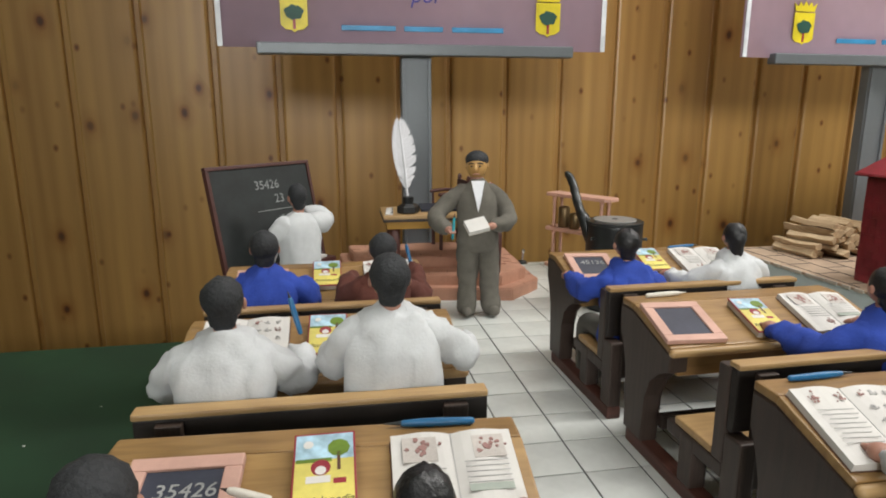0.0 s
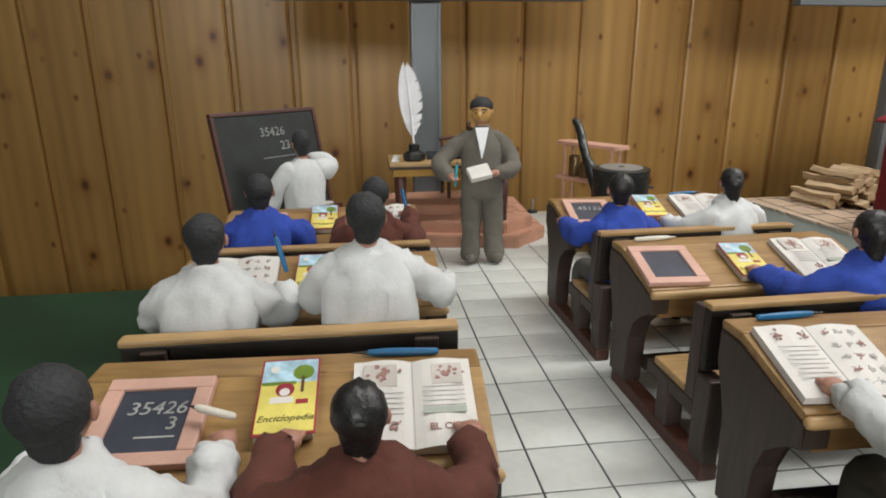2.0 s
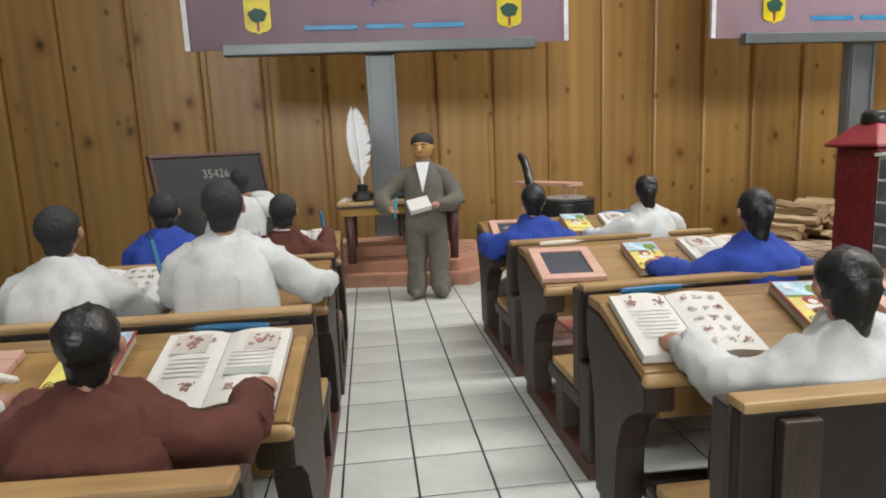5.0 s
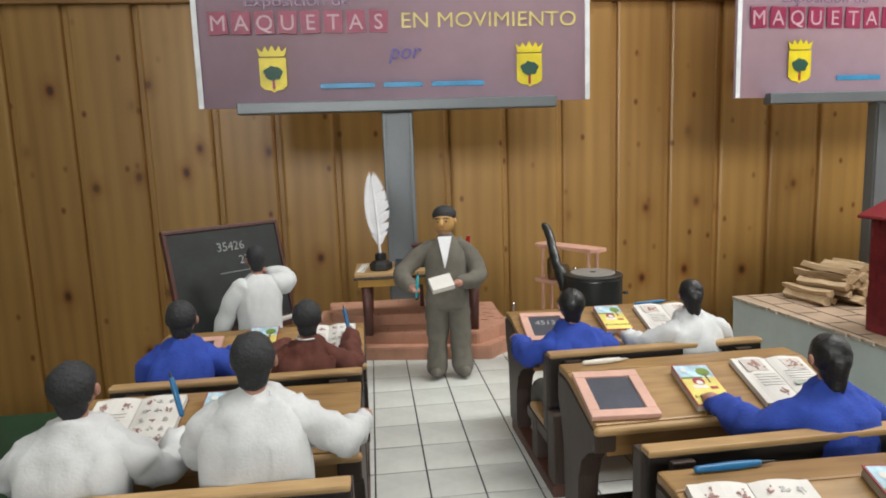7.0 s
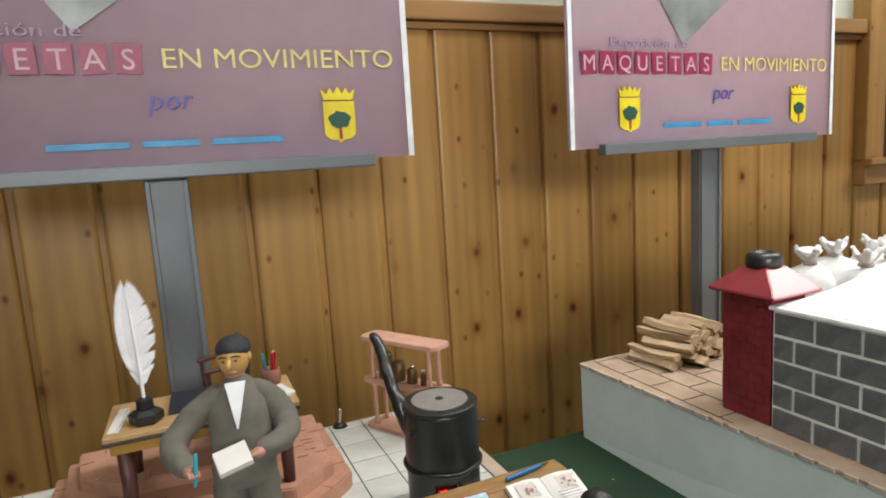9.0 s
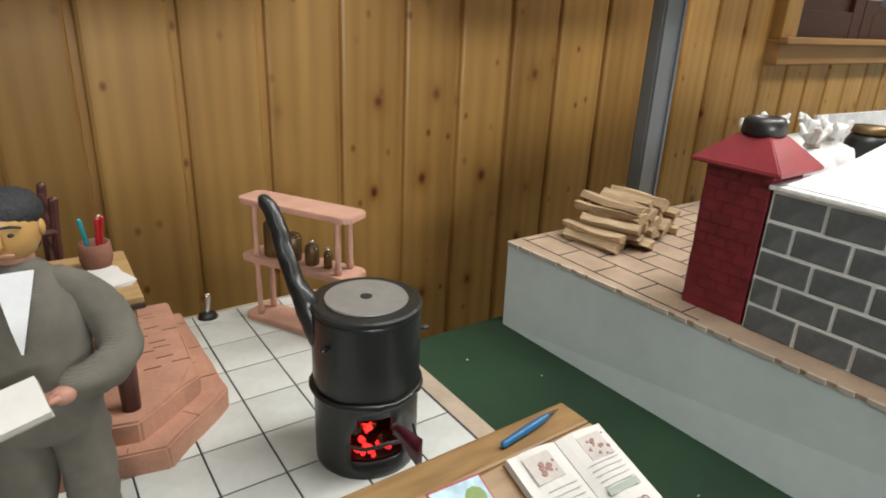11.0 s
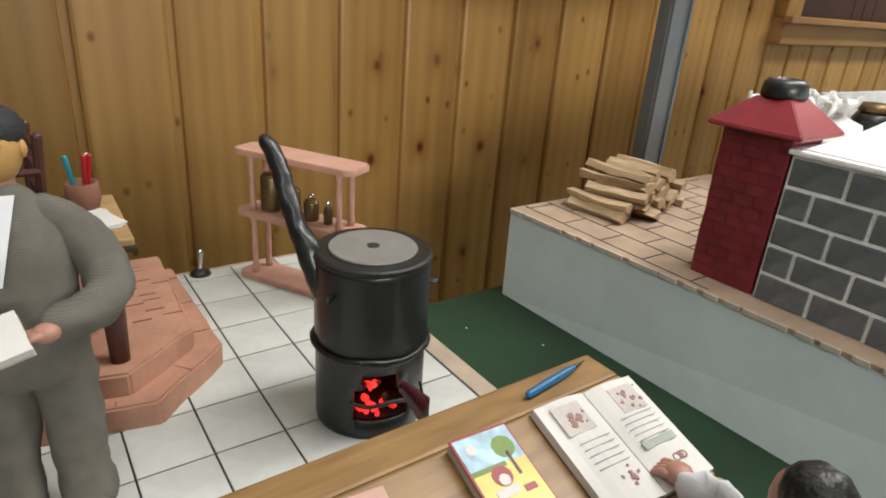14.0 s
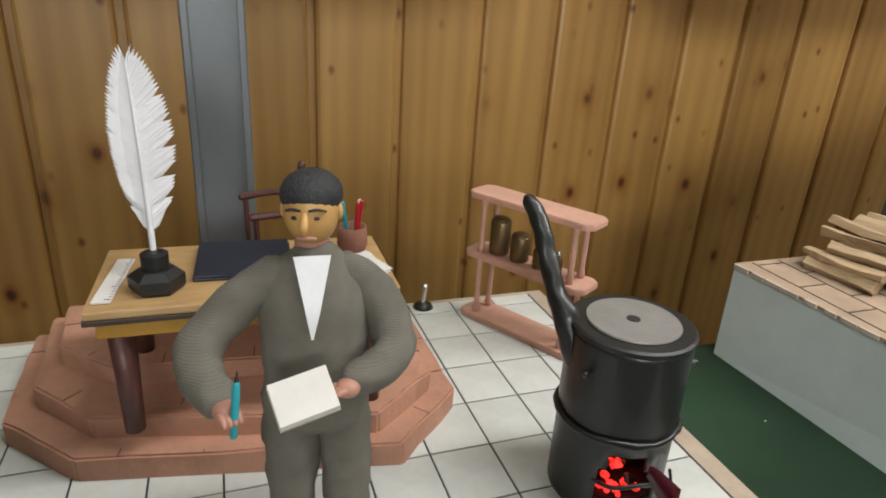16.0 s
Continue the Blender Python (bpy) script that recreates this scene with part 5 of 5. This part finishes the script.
for k in range(40):
    y = 0.11 + k * 0.0202
    wob = random.uniform(-0.006, 0.004)
    part("torn_edge", box((-0.0016, -0.009, -0.0042), (0.0009, 0.0085 + wob, 0.0004), 0.0004, pose(0.6465 + (0.909 - y) / 0.809 * 0.0465, y, PZ, 0, 0, 3.3)), PAGE_EDGE, plat)
for r in range(9):
    x = 0.668 + r * 0.037
    part("paving_line", box((x - 0.0007, 0.14 if r > 3 else 0.66, PZ), (x + 0.0007, 0.906, PZ + 0.0004)), INK, plat)
    for k in range(12):
        y = 0.898 - k * 0.055 - (0.027 if r % 2 else 0)
        if r < 3 and y < 0.66:
            continue
        if y > 0.14:
            part("paving_line", box((x, y, PZ), (x + 0.037, y + 0.0013, PZ + 0.0004)), INK, plat)

# ---- firewood ----
pile_m = pose(0.725, 0.842, PZ, 0, 0, 12)


def firewood(u, z, r, length, turn, roll, shift):
    """A split log: a quarter or half round with a flat riven face."""
    bm = bmesh.new()
    n = random.randint(3, 5)
    sec = []
    start = roll
    for i in range(n):
        a = start + 2 * math.pi * i / n + random.uniform(-0.25, 0.25)
        q = r * random.uniform(0.72, 1.2)
        sec.append((q * math.cos(a) * 1.15, q * math.sin(a) * 0.85))
    rings = []
    for k in range(5):
        f = k / 4
        j = 0.0030
        rings.append([(x * random.uniform(0.86, 1.12) + 0.004 * math.sin(f * 3 + roll), -length / 2 + f * length, y + random.uniform(-j, j) * 0.5) for x, y in sec])
    add_rings(bm, rings)
    bmesh.ops.bevel(bm, geom=list(bm.edges), offset=0.0004, segments=1, affect="EDGES")
    ob = part("split_log", bm, LOG_WOOD, None, "", False, pile_m @ pose(u, shift, z, 0, random.uniform(-3, 3), turn))
    tagged(ob, "short split firewood log in a stacked pile", "log", "stacked firewood")


levels = [(0.0070, 9, 0.0), (0.0180, 9, 0.006), (0.0285, 8, 0.016), (0.0385, 6, 0.028), (0.0470, 4, 0.040)]
for z, n, off in levels:
    for k in range(n):
        firewood(off + k * 0.0150, z, random.uniform(0.0068, 0.0092), random.uniform(0.066, 0.088), random.uniform(-14, 14), random.uniform(0, 6), random.uniform(-0.010, 0.008))

# ---- red brick oven chimney and grey block house ----
chim = thing("brick_chimney", "dark red scored-brick chimney with flared red cap", "chimney", pose(0.7195, 0.667, PZ, 0, 0, 2) @ Matrix.Diagonal((1, 0.95, 0.965, 1)))
bm = box((-0.027, -0.032, 0.0), (0.027, 0.032, 0.143), 0.0016)
bmesh.ops.subdivide_edges(bm, edges=[e for e in bm.edges if e.calc_length() > 0.02], cuts=8, use_grid_fill=True)
part("shaft", rough_up(bm, 70, 0.0008), RED_PAINT, chim)
for r in range(1, 13):
    z = r * 0.011
    part("scored_joint", box((-0.0278, -0.031, z), (-0.0272, 0.031, z + 0.0007)), RED_JOINT, chim)
    for k in range(3):
        y = -0.024 + k * 0.021 + (0.0105 if r % 2 else 0)
        part("scored_joint", box((-0.0278, y, z), (-0.0272, y + 0.0007, z + 0.011)), RED_JOINT, chim)
rings = []
for z, hx, hy in ((0.143, 0.028, 0.033), (0.1445, 0.038, 0.043), (0.1475, 0.0385, 0.0435), (0.172, 0.016, 0.017), (0.173, 0.0145, 0.0155)):
    rings.append([(-hx, -hy, z), (hx, -hy, z), (hx, hy, z), (-hx, hy, z)])
bm = bmesh.new()
add_rings(bm, rings)
bmesh.ops.bevel(bm, geom=list(bm.edges), offset=0.0009, segments=2, affect="EDGES")
part("cap", bm, RED_ROOF, chim, "brighter red flared cap")
part("pot", lathe([(0.0185, 0.172), (0.0195, 0.176), (0.0185, 0.184), (0.0155, 0.188), (0.0105, 0.1885), (0.0095, 0.183)], segs=20), IRON, chim, "black round pot on top", True)

house = thing("block_house", "grey block model house with white joints and white roof", "model house", pose(0.693, 0.633, PZ, 0, 0, 1.5))
HL, HD = 0.44, 0.55
part("mortar", box((0.0006, -HL, 0.0), (HD, 0.0, 0.128)), PLASTER, house, "white mortar")
part("roof_slab", bm := box((-0.004, -HL - 0.004, 0.128), (HD, 0.003, 0.1325), 0.0015), PLASTER, house, "rough white plaster edge")
rings = []
for f, z in ((0.0, 0.1325), (0.12, 0.140), (0.45, 0.205), (0.8, 0.262), (1.0, 0.285)):
    x = 0.004 + f * (HD - 0.01)
    rings.append([(x, -HL, 0.1324), (x, 0.0 - 0.06 * f, 0.1324), (x, 0.0 - 0.12 * f, z), (x, -HL, z)])
bm = bmesh.new()
add_rings(bm, rings)
bmesh.ops.subdivide_edges(bm, edges=list(bm.edges), cuts=5, use_grid_fill=True)
part("roof", rough_up(bm, 40, 0.0025), PLASTER, house, "white snow-like plaster roof")
block_meshes = {}


def block(x, y0, y1, z0, z1):
    w = round(y1 - y0, 3)
    if w not in block_meshes:
        b = box((-0.0018, -w / 2, -(z1 - z0) / 2), (0.0025, w / 2, (z1 - z0) / 2), 0.0011)
        mesh = bpy.data.meshes.new("brick")
        finish(b)
        b.to_mesh(mesh)
        b.free()
        mesh.materials.append(SLATE_BLOCK)
        block_meshes[w] = mesh
    ob = new("brick", block_meshes[w])
    ob.parent = house
    ob.matrix_basis = pose(x + random.uniform(-0.0006, 0.0004), (y0 + y1) / 2, (z0 + z1) / 2, random.uniform(-0.8, 0.8), 0, 0)


for r in range(5):
    z0 = 0.0005 + r * 0.0256
    y = -0.0015
    first = 0.024 if r % 2 else 0.045
    while y > -HL + 0.01:
        w = first
        first = 0.045
        block(0.0014, max(y - w + 0.0028, -HL), y, z0, z0 + 0.0224)
        y -= w

# ---- white sacks and a pipe behind the chimney ----
for k, (x, y, r, h) in enumerate(((1.09, 0.885, 0.038, 0.088), (1.165, 0.895, 0.040, 0.092), (1.12, 0.815, 0.038, 0.090), (1.20, 0.825, 0.040, 0.092), (1.245, 0.885, 0.038, 0.09))):
    bm = bmesh.new()
    prof = [(0.0, 0.0), (r * 0.9, 0.001), (r, 0.02), (r * 1.02, h * 0.5), (r * 0.96, h * 0.8), (r * 0.75, h), (r * 0.25, h + 0.008), (r * 0.2, h + 0.016), (r * 0.42, h + 0.030), (r * 0.30, h + 0.031), (0.0, h + 0.024)]
    add_lathe(bm, prof, (0, 0, 0), 22)
    s = thing("sack", "white cloth sack tied at its neck", "sack", pose(x - 0.02, y - 0.015, PZ, 0, 0, k * 50), "white sacks behind the chimney")
    part("cloth", rough_up(bm, 34, 0.008, k + 1.0), PLASTER, s, smooth=True)
    for j in range(3):
        a = j * 2.1 + k
        bm = bmesh.new()
        add_tube(bm, [(0, 0, h + 0.012, 0.004), (0.014 * math.cos(a), 0.014 * math.sin(a), h + 0.026, 0.0055), (0.020 * math.cos(a), 0.020 * math.sin(a), h + 0.036, 0.004)], 0, 8, 3)
        part("tied_end", rough_up(bm, 120, 0.003, j), PLASTER, s)
    part("tie", lathe([(r * 0.27, h + 0.009), (r * 0.3, h + 0.0115), (r * 0.27, h + 0.014)], segs=14), PAGE_EDGE, s)
panel = thing("white_panel", "pale grey-white board leaning on the table edge", "board", pose(1.54, 0.885, PZ, -8, 0, -4))
part("panel", box((-0.2, 0.0, 0.0), (0.35, 0.006, 0.115), 0.001), POSTER_WHITE, panel)
can = thing("dark_jar", "dark round jar standing before the pale board", "jar", pose(1.34, 0.825, PZ))
part("body", lathe([(0.03, 0), (0.034, 0.01), (0.034, 0.085), (0.026, 0.098)], segs=24), IRON, can, smooth=True)
part("lid", lathe([(0.028, 0.098), (0.029, 0.102), (0.027, 0.110), (0.004, 0.112)], segs=24), BRASS, can, smooth=True)
pipe = thing("grey_pipe", "pale grey round pipe lying behind the model house", "pipe", pose(-0.02, -0.015, PZ))
part("pipe", tube([(1.45, 0.82, 0.022, 0.022), (1.75, 0.86, 0.022, 0.022), (2.05, 0.86, 0.022, 0.022)], 20, 2), GREY_METAL, pipe, smooth=True)
part("collar", tube([(1.43, 0.817, 0.023, 0.0225), (1.46, 0.821, 0.023, 0.0225)], 20, 2), PLASTER, pipe, smooth=True)


# ---- posters on grey metal stands ----
PW, PH = 0.558, 0.777


def poster(x, z, y, turn=0.0):
    s = thing("poster_stand", "grey metal stand carrying a mauve exhibition poster", "poster stand", pose(x, y, z, 0, 0, turn), "poster stands behind the table")
    # gently wavy sheet
    bm = bmesh.new()
    n = 24
    for z0 in (0,):
        cols = []
        for i in range(n + 1):
            f = i / n
            yy = 0.0015 * math.sin(f * 9 + x) - 0.002
            cols.append([bm.verts.new((f * PW, yy, 0.0)), bm.verts.new((f * PW, yy, PH)), bm.verts.new((f * PW, yy + 0.0025, PH)), bm.verts.new((f * PW, yy + 0.0025, 0.0))])
        for a, b in zip(cols, cols[1:]):
            for i in range(4):
                bm.faces.new((a[i], a[(i + 1) % 4], b[(i + 1) % 4], b[i]))
        bm.faces.new(cols[0])
        bm.faces.new(cols[-1])
    sheet_part = part("sheet", bm, POSTER, s, "mauve printed poster sheet", True)
    f0 = -0.0055
    for x0 in (0.0, PW - 0.007):
        part("border", box((x0, f0, 0.0), (x0 + 0.007, f0 + 0.0012, PH)), POSTER_WHITE, sheet_part, "white unprinted margin")
    for k, ch in enumerate("MAQUETAS"):
        cx = 0.034 + k * 0.0313
        part("letter_square", box((-0.0128, f0, -0.0150), (0.0128, f0 + 0.001, 0.0150), 0, pose(cx, 0, 0.114, 0, (-3, 2, -2, 3, -2, 2, -3, 3)[k], 0)), CRIMSON, sheet_part, "crimson square")
        lettering("letter", ch, 0.0295, LETTER_PINK, sheet_part, pose(cx, f0 - 0.0004, 0.1125, 90, 0, 0), 0.0002)
    lettering("title_letter", "EN MOVIMIENTO", 0.0345, GOLD_PRINT, sheet_part, pose(0.411, f0 - 0.0002, 0.1135, 90, 0, 0), 0.0003, bold=0.0, width=0.252, height=0.85)
    lettering("word", "por", 0.030, VIOLET_PRINT, sheet_part, pose(0.287, f0 - 0.0015, 0.0715, 90, 0, 0), 0.0003, shear=0.25)
    lettering("small_letter", "Exposición de", 0.022, PALE_VIOLET, sheet_part, pose(0.142, f0, 0.141, 90, 0, 0), 0.0003, width=0.143, height=0.8)
    # a handwritten line, kept as plain bars
    for x0, w in ((0.168, 0.076), (0.256, 0.056), (0.325, 0.076)):
        part("written_bar", box((x0, f0, 0.0235), (x0 + w, f0 + 0.001, 0.0305), 0.0005), CYAN_PRINT, sheet_part, "blue handwriting as a plain bar")
    for cx in (0.104, 0.468):
        out = [(-0.0185, 0.020), (-0.0185, -0.018), (-0.012, -0.0235), (-0.004, -0.0245), (0, -0.0275), (0.004, -0.0245), (0.012, -0.0235), (0.0185, -0.018), (0.0185, 0.020)]
        bm = bmesh.new()
        add_rings(bm, [[(cx + a, yy, 0.047 + b) for a, b in out] for yy in (f0, f0 + 0.001)])
        part("shield", bm, SHIELD_YELLOW, sheet_part, "yellow shield")
        bm = bmesh.new()
        crown = [(-0.017, 0.0215), (0.017, 0.0215), (0.0205, 0.034), (0.0135, 0.028), (0.0095, 0.0355), (0.005, 0.0285), (0, 0.037), (-0.005, 0.0285), (-0.0095, 0.0355), (-0.0135, 0.028), (-0.0205, 0.034)]
        add_rings(bm, [[(cx + a, yy, 0.047 + b) for a, b in crown] for yy in (f0, f0 + 0.001)])
        part("crown", bm, SHIELD_YELLOW, sheet_part, "yellow crown")
        bm = bmesh.new()
        blob = [(0.0128 * math.cos(a) * (1 + 0.1 * math.sin(5 * a)), 0.0095 * math.sin(a) * (1 + 0.1 * math.cos(7 * a))) for a in (i * math.pi / 12 for i in range(24))]
        add_rings(bm, [[(cx + a, yy, 0.046 + b) for a, b in blob] for yy in (f0 - 0.0008, f0)])
        part("shield_tree", bm, SHIELD_GREEN, sheet_part, "dark green tree")
        part("shield_trunk", box((cx - 0.0018, f0 - 0.0006, 0.024), (cx + 0.0018, f0 - 0.0001, 0.038)), COVER_RED, sheet_part)
    # tilted photograph of a model, in plain shapes
    ph = part("photograph", box((-0.15, f0, -0.095), (0.15, f0 + 0.001, 0.095), 0, pose(0.272, 0, 0.305, 0, -36, 0)), PHOTO_GREY, sheet_part, "tilted grey photograph of a model")
    for a, b, w, h, mat in ((-0.02, -0.05, 0.03, 0.045, EDGE_WOOD), (0.03, -0.045, 0.02, 0.04, PAPER), (-0.075, -0.03, 0.03, 0.05, PRINT_GREEN), (0.075, 0.0, 0.05, 0.03, EDGE_WOOD), (-0.03, 0.04, 0.06, 0.03, CARD)):
        part("photo_patch", box((a - w / 2, f0 - 0.001, b - h / 2), (a + w / 2, f0, b + h / 2), 0, pose(0.272, 0, 0.305, 0, -36, 0)), mat, sheet_part)
    # lower rail and post
    part("rail", box((0.052, -0.014, -0.010), (0.506, 0.004, 0.006), 0.002), GREY_METAL, s, "grey metal clamp rail")
    part("post", box((0.2515, 0.005, ROOM_Z - z + 0.02), (0.2965, 0.023, PH), 0.002), GREY_METAL, s, "grey metal post")
    for e in (0.2525, 0.2905):
        part("post_lip", box((e, 0.0015, ROOM_Z - z + 0.02), (e + 0.005, 0.005, -0.012), 0.0006), GREY_METAL, s)
    part("foot", box((0.11, -0.10, ROOM_Z - z), (0.42, 0.15, ROOM_Z - z + 0.02), 0.004), GREY_METAL, s)


poster(-0.140, 0.317, 0.929, -0.7)
poster(0.630, 0.311, 0.896, 3.2)
poster(1.395, 0.312, 0.905)

# ---- floor tiles of the model classroom ----
cut_tiles = {}
for i in range(-7, 9):
    for y0, y1 in zip(ROW_JOINTS, ROW_JOINTS[1:]):
        x0, x1 = TX0 + i * TX, TX0 + (i + 1) * TX
        cx0, cx1, cy0, cy1 = max(x0, BX0 + 0.012), min(x1, BX1 - 0.018), max(y0, BY0 + 0.008), min(y1, BY1 - 0.012)
        if cx1 - cx0 < 0.006 or cy1 - cy0 < 0.006:
            continue
        size = (round(cx1 - cx0, 4), round(cy1 - cy0, 4))
        if size not in cut_tiles:
            bm = box((-size[0] / 2 + 0.0006, -size[1] / 2 + 0.0006, -0.002), (size[0] / 2 - 0.0006, size[1] / 2 - 0.0006, 0.0), 0.0003)
            finish(bm)
            mesh = bpy.data.meshes.new("tile")
            bm.to_mesh(mesh)
            bm.free()
            mesh.materials.append(TILE)
            cut_tiles[size] = mesh
        ob = new("tile", cut_tiles[size])
        ob.parent = base
        ob.matrix_basis = pose((cx0 + cx1) / 2, (cy0 + cy1) / 2, random.uniform(-0.0002, 0.0), random.uniform(-0.1, 0.1), random.uniform(-0.1, 0.1), 0)
